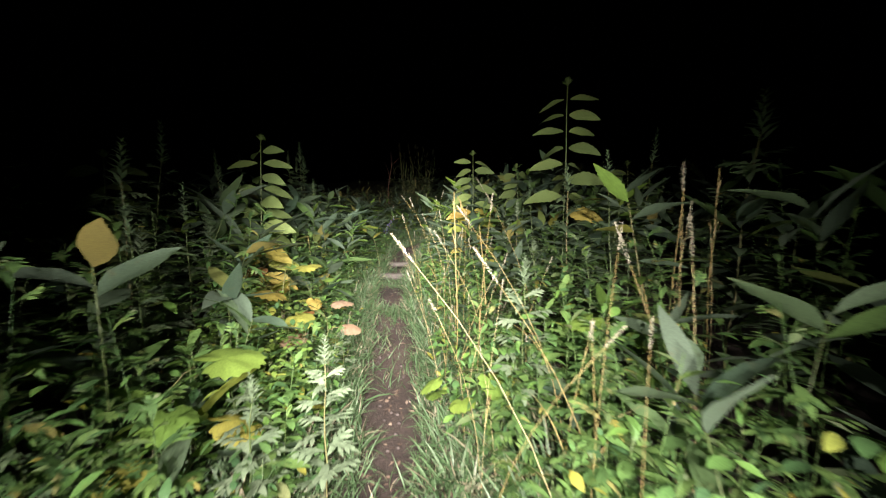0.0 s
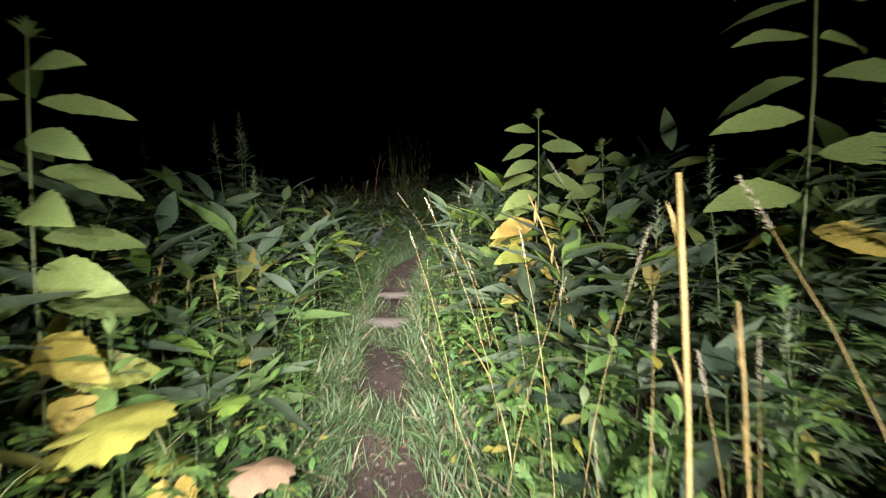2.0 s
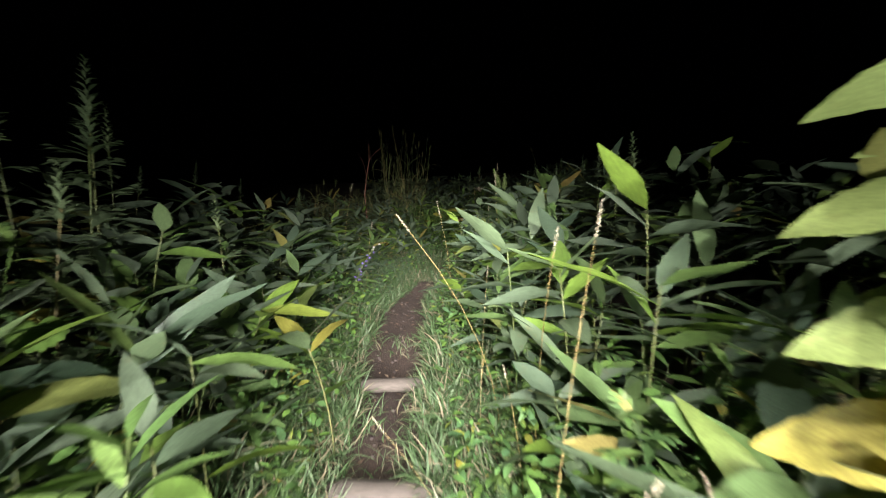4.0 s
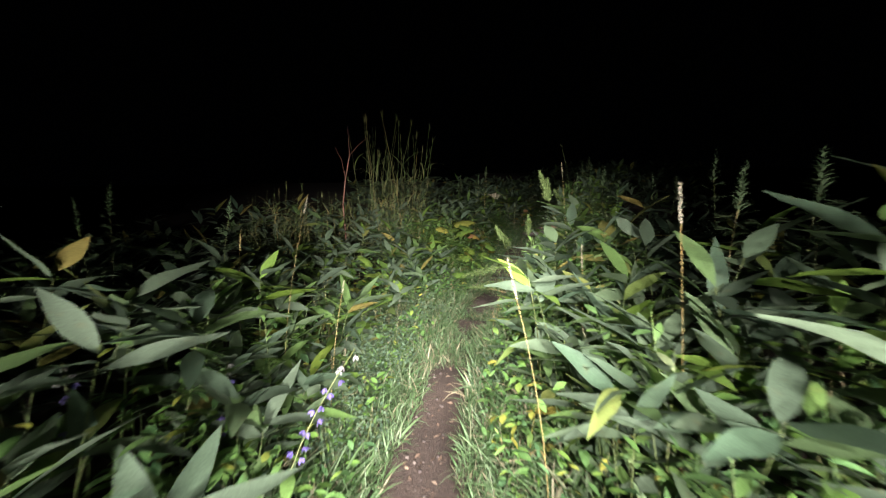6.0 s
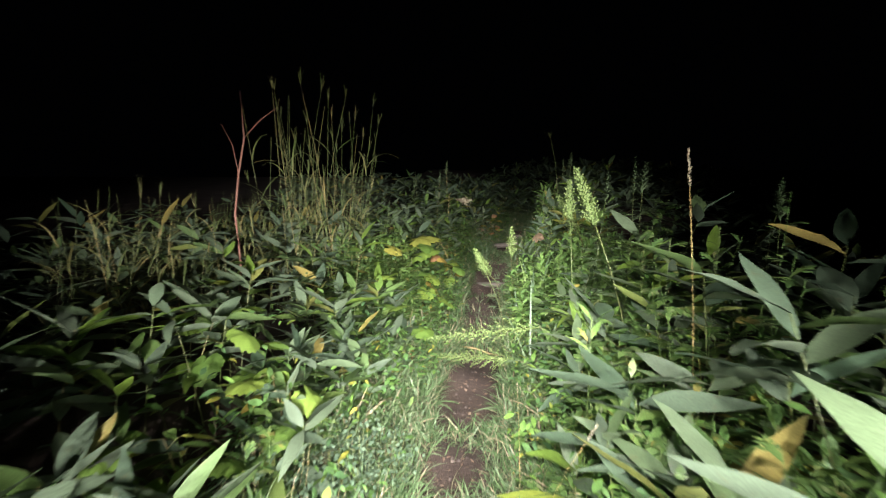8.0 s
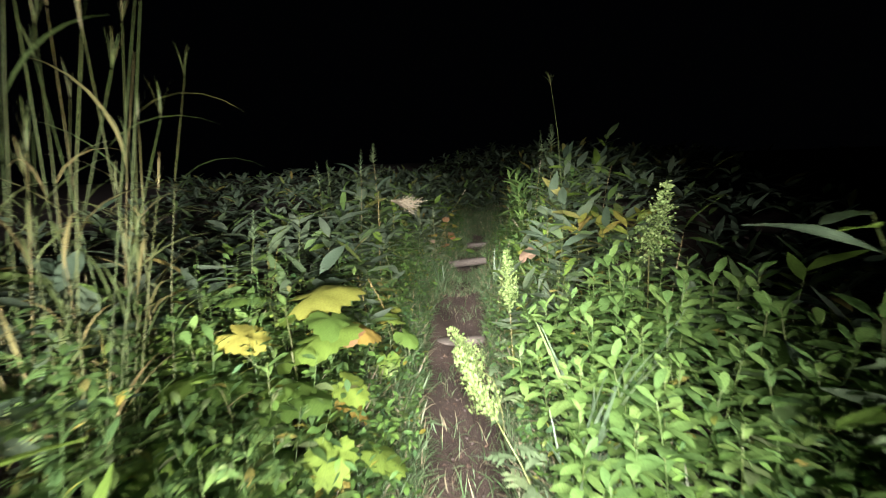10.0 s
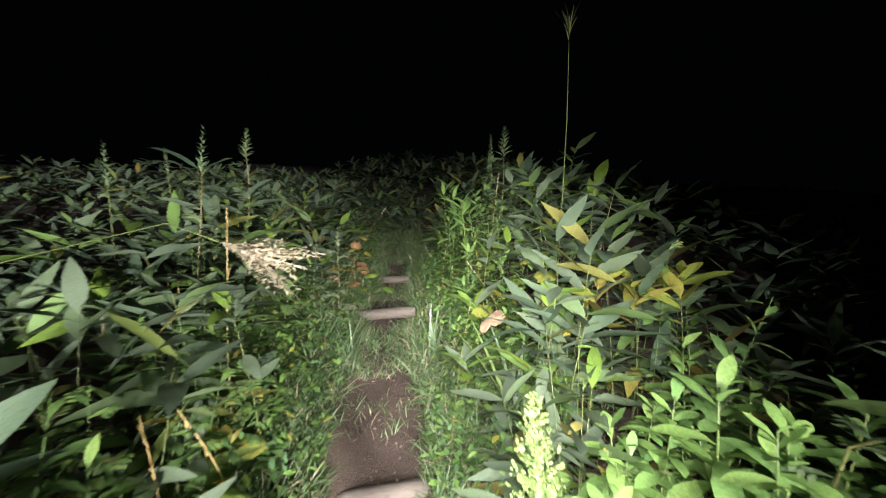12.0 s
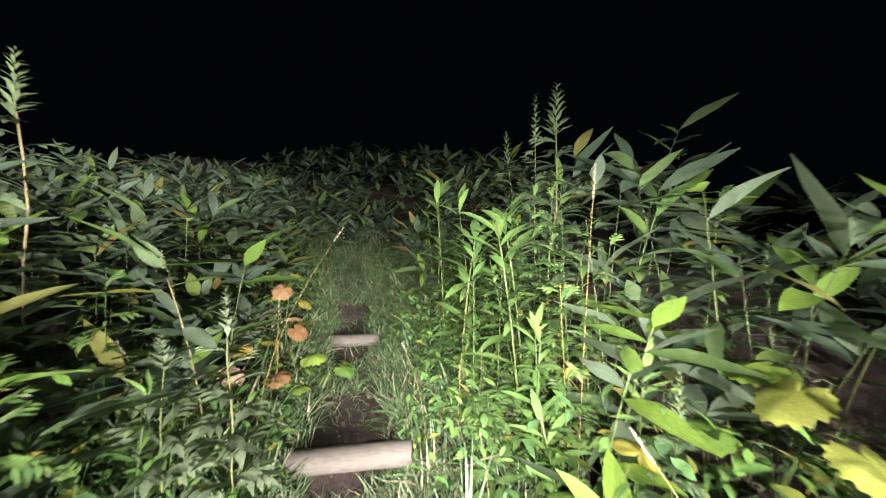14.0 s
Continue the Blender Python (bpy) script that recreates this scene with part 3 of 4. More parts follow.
def weed_stuff():
    """Mixed leafy weeds, too many to count: stalks with cut or plain leaves all the way up."""
    rnd = random.Random(23)
    soup = Soup()
    plain = [blade(0.08 + 0.025 * k, 0.028 + 0.008 * k, 4, 0.3, 0.15, 0.45, 0.8, wave=0.03, seed=k) for k in range(3)]
    for i in range(1960):
        if i < 620:
            x, y, d, sd = site(rnd, 0.42, 2.6, 0.8, 5.9, 0, 1.3)
        elif i < 800:
            x, y, d, sd = site(rnd, 0.45, 1.7, 12.6, 14.5, -1)
        elif i < 930:
            x, y, d, sd = site(rnd, 0.9, 2.2, 12.3, 14.8, 1)
        elif i < 1080:
            x, y, d, sd = site(rnd, 0.42, 1.4, 9.9, 12.5, 1)
        elif i < 1180:
            x, y, d, sd = site(rnd, 0.6, 1.2, 15.7, 18.6, 1)
        elif i < 1220:
            x, y, d, sd = site(rnd, 0.6, 1.9, 15.0, 16.3, 1)
        elif i < 1290:
            x, y, d, sd = site(rnd, 0.55, 0.95, 14.6, 17.2, -1)
        else:
            x, y, d, sd = site(rnd, 0.34, 1.15, 5.6, 19.5, 0)
            if sd > 0 and 12.5 < y < 14.6 or rnd.random() < 0.1:
                continue
        h = min(mound(d, sd, y), 0.42 if sd > 0 and y > 14.9 and d < 0.95 else 0.7 if sd > 0 and 15 < y < 16.2 else 1.35) * rnd.uniform(0.5, 1.02) * (0.55 if d < 0.65 and y > 5.5 else 1)
        base = pose(x, y, ground_z(x, y) - 0.02, rnd.uniform(-10, 10), rnd.uniform(-10, 10), rnd.uniform(0, 360))
        pts = bent(h, rnd.uniform(0, 0.15), 4)
        soup.add(*tube(pts, [0.0024, 0.002, 0.0016, 0.0012], 3), base)
        cut = rnd.random() < (0.65 if y < 6 or y > 15.5 else 0.35)
        n = 8 + int(14 * h)
        for k in range(n):
            t = 0.15 + 0.85 * k / n
            m = base @ Matrix.Translation(along(pts, t)) @ pose(0, 0, 0, 0, 0, 137.5 * k) @ pose(0, 0, 0, rnd.uniform(-10, 30) + 25 * (t > 0.85), rnd.uniform(-15, 15), 0)
            if cut:
                s = MUG_LEAF[0 if t > 0.8 else 1]
                soup.add(s.v, s.f, m)
            else:
                soup.add(*plain[0 if t > 0.85 else rnd.randrange(3)], m)
    tagged(new("weed_thicket", soup.mesh("weed_thicket", WEED)), "dense growth of mixed green leafy weeds", "weeds", kind="stuff")


weed_stuff()
for x, y, h in ((0.22, 9.0, 0.55), (0.3, 9.25, 0.6), (0.05, 8.95, 0.32), (0.42, 9.7, 0.62), (-1.85, 9.6, 0.6), (-1.7, 9.3, 0.45), (0.8, 15.1, 0.55), (0.7, 15.5, 0.5), (0.95, 15.3, 0.65), (1.0, 15.9, 0.6), (1.8, 3.3, 0.5), (0.3, 2.6, 0.35), (0.3, 6.42, 0.9), (0.48, 6.2, 0.85), (0.62, 5.95, 0.85), (0.2, 6.8, 0.8), (0.75, 6.3, 1.0), (-0.43, 5.5, 0.65), (-0.6, 5.8, 0.7), (-0.75, 5.3, 0.75), (-0.5, 6.4, 0.6),
                (0.29, 9.35, 0.7), (0.07, 8.25, 0.62), (0.2, 8.45, 0.7), (0.35, 8.1, 0.75), (-2.1, 9.54, 0.58), (-1.63, 11.4, 0.42), (0.55, 11.34, 1.05), (0.7, 11.1, 0.95), (-1.98, 12.87, 0.75), (-2.69, 12.62, 0.85), (-0.2, 10.55, 0.3), (1.26, 16.25, 0.95), (1.1, 16.2, 0.9), (0.02, 17.3, 0.95), (0.1, 17.5, 0.9), (-0.5, 15.6, 0.95)):
    k = min(max(round((h - 0.30) / 0.13), 0), 7)
    again(BAMBOO[k], x, y, rng.uniform(0, 360), h / (0.30 + 0.13 * k))

# mugwort, herbs, nettles
MUGS = [mugwort(0.7 + 0.18 * i, 40 + i) for i in range(4)]
MUG_AT = [(-1.54, 6.24, 1.25), (-1.62, 6.37, 1.42), (-1.47, 6.0, 1.3), (-1.9, 6.7, 1.3), (-1.25, 5.9, 1.0), (-1.1, 6.6, 0.95), (-2.2, 6.1, 1.3)]
MUG_AT += [(1.33, 5.02, 0.85), (1.75, 4.3, 1.1), (1.95, 3.9, 1.15), (1.5, 4.7, 1.0), (2.2, 4.6, 1.25), (2.5, 3.8, 1.35), (1.25, 5.6, 0.8), (1.7, 5.9, 1.0)]
MUG_AT += [(0.0, 2.7, 1.0), (-0.5, 3.0, 1.15), (-0.29, 3.2, 1.0), (-0.9, 3.5, 1.3), (-1.0, 4.3, 1.2), (-1.2, 2.9, 1.4), (-0.7, 4.0, 1.1), (0.2, 2.2, 0.8)]
MUG_AT += [(-0.88, 16.1, 1.45), (-0.68, 17.9, 1.45), (-0.5, 17.26, 0.75), (-1.3, 18.2, 1.2), (-1.2, 16.2, 1.3), (1.45, 15.6, 0.8), (1.7, 15.9, 0.85), (1.2, 16.0, 0.8), (1.83, 17.2, 1.45), (1.73, 17.0, 1.55), (2.1, 17.6, 1.3)]
MUG_AT += [(-3.3, 9.6, 1.1), (-2.9, 9.2, 1.0), (-3.0, 10.4, 1.0), (1.0, 9.8, 1.2), (1.3, 10.4, 1.3), (1.1, 11.17, 1.2), (1.6, 11.9, 1.2), (-1.6, 14.6, 1.1), (0.8, 7.0, 1.1), (1.0, 9.0, 1.15), (1.25, 9.4, 1.2), (0.75, 9.3, 1.1), (0.5, 12.3, 1.35), (0.75, 12.2, 1.4), (1.0, 12.6, 1.4), (1.2, 7.8, 1.2), (-2.6, 7.3, 1.1), (-2.9, 8.2, 1.2)]
for i, (x, y, h) in enumerate(MUG_AT):
    if i < 4:
        place(MUGS[i], x, y, 50 * i, h / (0.7 + 0.18 * i))
    else:
        again(MUGS[i % 4], x, y, 77 * i, h / (0.7 + 0.18 * (i % 4)), rng.uniform(-6, 6), rng.uniform(-6, 6))
PALES = [mugwort(0.62, 61, True, 20), mugwort(0.5, 62, True, 18)]
place(PALES[0], 0.73, 2.71, 20, 0.95)
place(PALES[1], 0.35, 2.75, 120, 0.9)
for i, (x, y, s) in enumerate([(1.35, 5.0, 1.3), (1.85, 4.2, 1.2), (0.1, 16.95, 1.3), (-0.1, 17.0, 1.3), (-0.45, 3.5, 1.4), (-0.9, 11.3, 0.35), (0.35, 3.6, 0.6), (0.55, 2.55, 1.0), (1.43, 3.26, 1.2), (1.5, 4.4, 1.25), (-0.3, 2.9, 1.35)]):
    again(PALES[i % 2], x, y, 90 * i, s, 5, 0)

NARROWS = [herb_shoot(0.55 + 0.2 * i, 70 + i, True) for i in range(3)]
SPOTS = [(1.30, 16.75, 1.15), (1.55, 17.85, 1.2), (1.2, 17.0, 0.95), (1.4, 17.4, 1.05), (1.15, 16.5, 0.8), (1.6, 17.2, 1.15), (1.75, 18.3, 1.25), (1.3, 16.2, 0.75), (1.5, 16.5, 0.95), (1.75, 16.6, 1.05), (2.0, 17.2, 1.1), (1.9, 18.6, 1.0), (1.1, 16.3, 0.6), (1.25, 16.6, 0.75), (1.35, 17.0, 0.9), (1.5, 17.5, 0.95), (1.05, 16.0, 0.5), (1.2, 15.9, 0.6), (1.45, 16.9, 1.1), (1.65, 17.6, 1.15), (0.45, 11.3, 0.9), (0.3, 11.0, 0.8), (0.15, 11.4, 0.7), (0.5, 11.7, 1.0),
         (-0.42, 5.35, 0.75), (-0.25, 4.9, 0.55), (-0.11, 10.7, 0.9), (-0.1, 10.4, 0.6), (0.2, 10.2, 0.7), (-1.5, 8.8, 0.7), (-1.75, 8.6, 0.8), (0.3, 9.0, 0.6), (0.45, 8.6, 0.6), (-0.4, 16.4, 0.7), (-0.2, 16.9, 0.6)]
for i, (x, y, h) in enumerate(SPOTS):
    k = i % 3
    (place if i < 3 else again)(NARROWS[k], x, y, 61 * i, h / (0.55 + 0.2 * k), rng.uniform(-5, 5), rng.uniform(-5, 5))

HERBS = [herb_shoot(0.5 + 0.15 * i, 80 + i) for i in range(3)]
spots = []
rnd = random.Random(8)
for i in range(70):
    y = rnd.uniform(12.7, 14.6)
    d = rnd.uniform(0.38, 1.5)
    spots.append((trail_x(y) + d, y, 0.36 + 0.36 * min(d, 1.3) + rnd.uniform(-0.08, 0.1)))
for i in range(30):
    y = rnd.uniform(2.4, 5.0)
    d = rnd.uniform(0.4, 1.0)
    spots.append((trail_x(y) + rnd.choice((-1, 1)) * d, y, 0.25 + 0.35 * d))
for i in range(14):
    y = rnd.uniform(8.6, 11.6)
    d = rnd.uniform(0.6, 1.2)
    spots.append((trail_x(y) + d, y, 0.3 + 0.3 * d))
for i in range(8):
    y = rnd.uniform(13, 14.4)
    spots.append((trail_x(y) - rnd.uniform(0.8, 1.6), y, 0.75))
for i, (x, y, h) in enumerate(spots):
    k = i % 3
    (place if i < 3 else again)(HERBS[k], x, y, 61 * i, h / (0.5 + 0.15 * k), rng.uniform(-8, 8), rng.uniform(-8, 8))

# tall nettle-like stalks
place(nettle(1.52, 1, 11, 0.32, 0.25, "tall stalk with pairs of toothed leaves, one orange below"), -0.54, 4.07, 10)
place(nettle(1.42, 2, 12, 0.30, 0.38, "tall stalk with toothed leaves yellowing towards its foot"), 0.90, 5.4, 15)
place(nettle(1.62, 3, 8, 0.45, 0.1, "very tall leafy stalk leaning over the trailside"), 1.72, 4.72, -20, 1.14)
place(nettle(1.25, 4, 8, 0.4, 0.0), 1.35, 5.9, 100)
place(nettle(1.30, 5, 8, 0.4, 0.0), -1.15, 3.4, 10)
place(nettle(1.2, 6, 8, 0.4, 0.0), 2.4, 5.6, 10)

# broad-leaved plants
place(broadleaf_plant(0.75, 7, 1, (0.2, 0.6, 0.2), 4, "plant with large yellow and orange withering leaves"), -0.10, 3.62, 0, 0.9)
place(broadleaf_plant(0.55, 6, 2, (0.4, 0.3, 0.3), 3), -0.14, 4.15, 150, 0.9)
place(broadleaf_plant(0.5, 4, 3, (0.3, 0.7, 0.0), 3), -0.48, 4.87, 80, 0.9)
place(broadleaf_plant(0.42, 4, 22, (0.0, 0.3, 0.7), 2, "small plant with curled orange leaves"), 0.2, 3.66, 10)
place(broadleaf_plant(0.42, 4, 23, (1.0, 0.0, 0.0), 3), 1.92, 3.34, 70)
place(broadleaf_plant(0.34, 5, 4, (0.8, 0.2, 0.0), 3, "low plant with lobed yellow-green leaves by the path"), 1.17, 3.2, 30, 1.0)
place(broadleaf_plant(0.8, 8, 5, (0.45, 0.5, 0.05), 6, "sprawling plant with large yellow-green toothed leaves"), -1.08, 13.95, -60)
place(broadleaf_plant(0.6, 6, 7, (0.8, 0.2, 0.0), 6), -1.25, 13.5, 90)
place(broadleaf_plant(0.7, 7, 19, (0.85, 0.15, 0.0), 5), -1.45, 13.9, 140)
place(broadleaf_plant(0.4, 4, 20, (0.6, 0.4, 0.0), 5), -0.85, 13.6, 140)
place(broadleaf_plant(0.55, 5, 8, (0.85, 0.15, 0.0), 3), -1.40, 12.65, 90)
place(broadleaf_plant(0.42, 3, 9, (0.9, 0.1, 0.0), 3, "small plant with a round yellow-green leaf"), -1.02, 12.5, 200)
place(broadleaf_plant(0.7, 7, 10, (0.2, 0.3, 0.5), 3, "plant with orange and yellow autumn leaves"), 0.5, 18.25, 200, 0.8)
place(broadleaf_plant(0.5, 4, 24, (0.3, 0.2, 0.5), 2), 0.36, 17.8, 200, 0.9)
place(broadleaf_plant(0.75, 5, 25, (0.35, 0.65, 0.0), 2, "plant with small yellow leaves"), -0.95, 16.08, 20)
place(broadleaf_plant(0.16, 6, 26, (1.0, 0.0, 0.0), 2, "low leafy plant growing on the trail"), 0.72, 17.95, 20, 0.8)
place(broadleaf_plant(0.5, 6, 11, (0.9, 0.0, 0.1), 3, "leafy plant with lobed green leaves by the step"), 0.46, 17.65, 20, 0.7)
place(broadleaf_plant(0.85, 8, 12, (0.35, 0.65, 0.0), 3, "plant with yellow lobed leaves"), 1.36, 15.85, 200, 1.0)
place(broadleaf_plant(0.7, 5, 13, (0.2, 0.6, 0.2), 3), 1.16, 16.1, 100, 0.8)
place(broadleaf_plant(0.55, 5, 14, (0.7, 0.3, 0.0), 3), -1.55, 6.0, 100)
place(broadleaf_plant(0.75, 6, 15, (0.9, 0.05, 0.05), 3), -1.1, 5.7, 10)
place(broadleaf_plant(0.45, 7, 27, (0.9, 0.1, 0.0), 3, "leafy plant with broad fresh green leaves"), -1.55, 11.0, 50)
place(broadleaf_plant(0.4, 6, 28, (0.9, 0.1, 0.0), 3, "leafy plant with broad fresh green leaves"), -1.8, 10.6, 150)
place(broadleaf_plant(0.55, 7, 29, (1.0, 0.0, 0.0), 3, "leafy plant with broad fresh green leaves"), -2.1, 11.4, 250)
place(broadleaf_plant(0.3, 5, 30, (0.4, 0.6, 0.0), 3, "low plant with yellowing lobed leaves"), 0.25, 10.35, 20)
place(broadleaf_plant(0.5, 6, 31, (0.9, 0.1, 0.0), 3), -0.75, 15.1, 20)
place(broadleaf_plant(0.45, 6, 32, (0.7, 0.3, 0.0), 3), -0.6, 14.7, 20)
place(broadleaf_plant(0.5, 5, 16, (0.7, 0.3, 0.0), 3), -0.65, 15.4, 10, 0.8)
place(broadleaf_plant(0.6, 6, 17, (0.5, 0.5, 0.0), 3), 0.45, 10.4, 10, 0.8)

place(broadleaf_plant(0.5, 6, 21, (0.9, 0.1, 0.0), 4, "low plant with large light green leaves"), 0.32, 2.46, 30)


def giant_leaf_plant(x, y, leaves):
    """Long-stalked very large leaves; each: offset and height over the root, turn, tilts, size, shape and its shade."""
    root = new("giant_leaf_plant")
    root.location = (x, y, ground_z(x, y) - 0.01)
    for dx, dy, z, rz, rx, ry, size, k, shade in leaves:
        at = Vector((dx, dy, z))
        meshes = {"green": BROAD_MESH, "yellow": BROAD_YELLOW, "orange": BROAD_ORANGE}[shade]
        part("leaf", meshes[k], root, Matrix.Translation(at) @ pose(0, 0, 0, 0, 0, rz) @ pose(0, 0, 0, rx, ry, 0) @ Matrix.Scale(size, 4))
        part("leaf_stalk", stem_mesh("leaf_stalk", [Vector((0, 0, 0)), Vector((dx * 0.35, dy * 0.35, z * 0.6)), at], 0.006, 0.003, CANE, 5), root)
    tagged(root, "plant with very large toothed leaves turning yellow", "broadleaf plant", group="broad-leaved plants beside the trail", kind="thing")


giant_leaf_plant(-1.12, 13.95, [(-0.06, 0.06, 0.82, -75, 22, 12, 1.35, 5, "yellow"), (0.02, -0.22, 0.66, -80, 25, 10, 1.25, 4, "green"), (-0.25, -0.2, 0.72, 20, 5, 0, 1.2, 5, "green"), (-0.2, 0.25, 0.86, 120, 10, 0, 1.0, 4, "green"),
                                (0.22, 0.02, 0.58, -60, 40, 0, 0.8, 2, "orange"), (-0.1, -0.4, 0.5, -100, 10, 0, 1.2, 4, "green"), (-0.45, 0.0, 0.7, 90, 5, 0, 1.1, 3, "green")])

# yellowing bamboo grass
OLD = bamboo_plant(1.0, 9, 90, True)
place(OLD, 1.3, 14.87, 0)
for x, y, s in ((1.48, 14.75, 1.0), (1.13, 15.05, 1.0), (0.95, 9.2, 0.65), (1.05, 9.6, 0.8), (1.2, 15.25, 0.75), (1.75, 15.0, 0.9)):
    again(OLD, x, y, rng.uniform(0, 360), s)

# feathery plumes
place(plume_plant(0.66, 0.42, 0.05, 1, 0.3), 0.2, 14.22, 0)
place(plume_plant(1.15, 0.35, 0.2, 4, 0.2), 0.35, 11.2, 60)
place(plume_plant(1.2, 0.3, 0.1, 5, 0.2), 0.22, 11.85, 0)
place(plume_plant(0.7, 0.28, 0.3, 6, 0.28), -0.1, 12.9, 60)


def plume_arc(root_xy, base, tip, spread, seed, label):
    """A plume herb bent over: its stem from the ground to base, its plume from there to tip."""
    rnd = random.Random(seed)
    root = new("plume_herb")
    x, y = root_xy
    foot = Vector((x, y, ground_z(x, y) - 0.02))
    root.location = foot
    b, t = Vector(base) - foot, Vector(tip) - foot
    pts = [Vector((0, 0, 0)), Vector((b.x * 0.1, b.y * 0.1, b.z * 0.45)), Vector((b.x * 0.45, b.y * 0.45, b.z * 0.85)), b, b.lerp(t, 0.35)]
    part("stem", stem_mesh("stem", pts, 0.005, 0.003, CANE), root)
    way = (t - b).normalized().to_track_quat("Z", "Y").to_matrix().to_4x4()
    part("flower_plume", plume_soup((t - b).length, rnd, spread).mesh("flower_plume", PLUME), root, Matrix.Translation(b) @ way)
    for i in range(7):
        part("leaf", MUG_MESH[2 if i < 4 else 1], root, Matrix.Translation(along(pts, 0.15 + 0.09 * i)) @ pose(0, 0, 0, 15, 0, 137.5 * i))
    tagged(root, label, "plume herb", group="feathery flower plumes", kind="thing")


plume_arc((0.15, 11.45), (-0.08, 11.6, 1.50), (-0.84, 12.14, 1.24), 0.15, 7, "bent herb with a long feathery plume lying across the trail")
plume_arc((0.05, 11.75), (-0.2, 11.8, 1.20), (-0.78, 12.2, 1.08), 0.17, 8, "bent herb with a feathery plume low over the trail")
plume_arc((1.12, 14.1), (0.94, 13.85, 2.04), (0.46, 13.12, 2.43), 0.17, 9, "tall herb with a long feathery plume leaning out")
plume_arc((0.0, 13.84), (-0.14, 13.73, 1.50), (-0.32, 13.62, 1.79), 0.26, 10, "short herb with a feathery plume leaning over the trail")

# straw-coloured stalks with seed heads
SEEDS = [seed_stalk(0.75 + 0.15 * i, 30 + i, 0.12 + 0.14 * (i % 3), 0.07 + 0.015 * i) for i in range(5)]
place(SEEDS[0], -1.30, 8.97, -30, 1.05)
place(SEEDS[4], -1.62, 9.07, 0, 0.87)
place(SEEDS[3], 0.9, 4.3, 60, 0.8)
place(SEEDS[1], 0.55, 4.75, 60, 1.0)
place(SEEDS[2], 0.75, 4.6, 50, 1.0)
for i, (x, y, z, lean, rz) in enumerate([(1.22, 4.02, 1.46, 0.3, 75), (0.13, 10.45, 2.34, 0.05, 90), (1.02, 5.34, 1.66, 0.35, 90), (2.02, 3.14, 1.55, 0.03, 0), (1.97, 2.89, 1.32, 0.05, 40), (1.78, 2.88, 1.28, 0.2, 80),
                                         (1.19, 3.23, 1.35, 0.45, 70), (1.08, 2.68, 1.28, 0.55, 70), (1.35, 2.75, 1.2, 0.4, 80), (2.1, 3.3, 1.4, 0.1, 200), (0.155, 8.41, 2.0, 0.04, 30), (-0.36, 8.45, 1.72, 0.15, 60), (0.0, 8.9, 1.4, 0.2, 60), (0.05, 9.3, 1.75, 0.1, 0), (1.41, 16.48, 2.85, 0.12, 300), (0.9, 15.9, 2.1, 0.4, 70)]):
    h = z - ground_z(x, y)
    a = radians(rz)
    stalk = seed_stalk(h, 130 + i, lean, 0.11 + 0.02 * (i % 3), 0.009)
    place(stalk, x + lean * h * math.sin(a), y - lean * h * math.cos(a), rz)
rnd = random.Random(14)
for i in range(64):
    if i < 42:
        y = rnd.uniform(2.3, 6.6)
        x = trail_x(y) + rnd.uniform(0.22, 0.75)
    elif i < 54:
        y = rnd.uniform(9.6, 10.9)
        x = trail_x(y) + rnd.choice((-1, 1, 1)) * rnd.uniform(0.3, 0.8)
    else:
        y = rnd.uniform(14.8, 18)
        x = trail_x(y) + rnd.choice((-1, 1)) * rnd.uniform(0.35, 0.8)
    again(SEEDS[i % 5], x, y, rnd.uniform(0, 360), rnd.uniform(0.5, 0.95) * (0.55 if 42 <= i < 54 else 1))

DEADS = [dead_stalk(1.0, 1, 0.06), dead_stalk(1.2, 2, -0.05), dead_stalk(0.9, 3, 0.25, 0.0036)]
place(DEADS[0], 1.03, 3.78, 30, 1.2)
place(DEADS[1], -0.65, 15.75, 30, 1.1)
place(DEADS[2], 1.07, 4.95, 95, 1.1)
for x, y, s, k, rz in ((1.2, 3.95, 0.95, 0, 90), (2.35, 3.67, 0.95, 1, 0), (2.41, 3.77, 0.9, 0, 40), (2.25, 3.92, 1.05, 0, 200), (2.10, 3.57, 0.7, 2, 20), (-0.78, 4.8, 0.65, 0, 0), (-0.6, 4.4, 0.9, 2, 20), (-0.53, 4.8, 0.6, 1, 0),
                       (-2.2, 9.5, 0.8, 1, 70), (0.5, 10.5, 0.55, 1, 0), (-0.85, 16.0, 0.8, 0, 0), (-0.55, 15.2, 0.8, 2, 80), (-0.75, 15.0, 0.8, 0, 120), (1.3, 15.3, 0.9, 2, 60), (0.3, 10.6, 0.55, 2, -60)):
    again(DEADS[k], x, y, rz, s, rng.uniform(-5, 5), rng.uniform(-5, 5))

# tall reeds
x, y = 1.12, 15.32
z = ground_z(x, y)
pampas([(x, y, z - 0.02), (x, y, z + 0.7), (x - 0.03, y - 0.07, z + 1.32), (x - 0.12, y - 0.2, z + 1.8), (x - 0.23, y - 0.33, z + 2.12)], 0.003, 0.17, 3, "tall thin reed with a small spread tuft on top")
x, y = -1.75, 15.3
z = ground_z(x, y)
pampas([(x, y, z - 0.02), (x + 0.03, y, z + 0.75), (-1.34, 15.2, 2.36), (-0.72, 15.0, 2.52), (-0.55, 14.76, 2.47)], 0.003, 0.33, 4, "reed bent over the trail with a drooping straw plume")


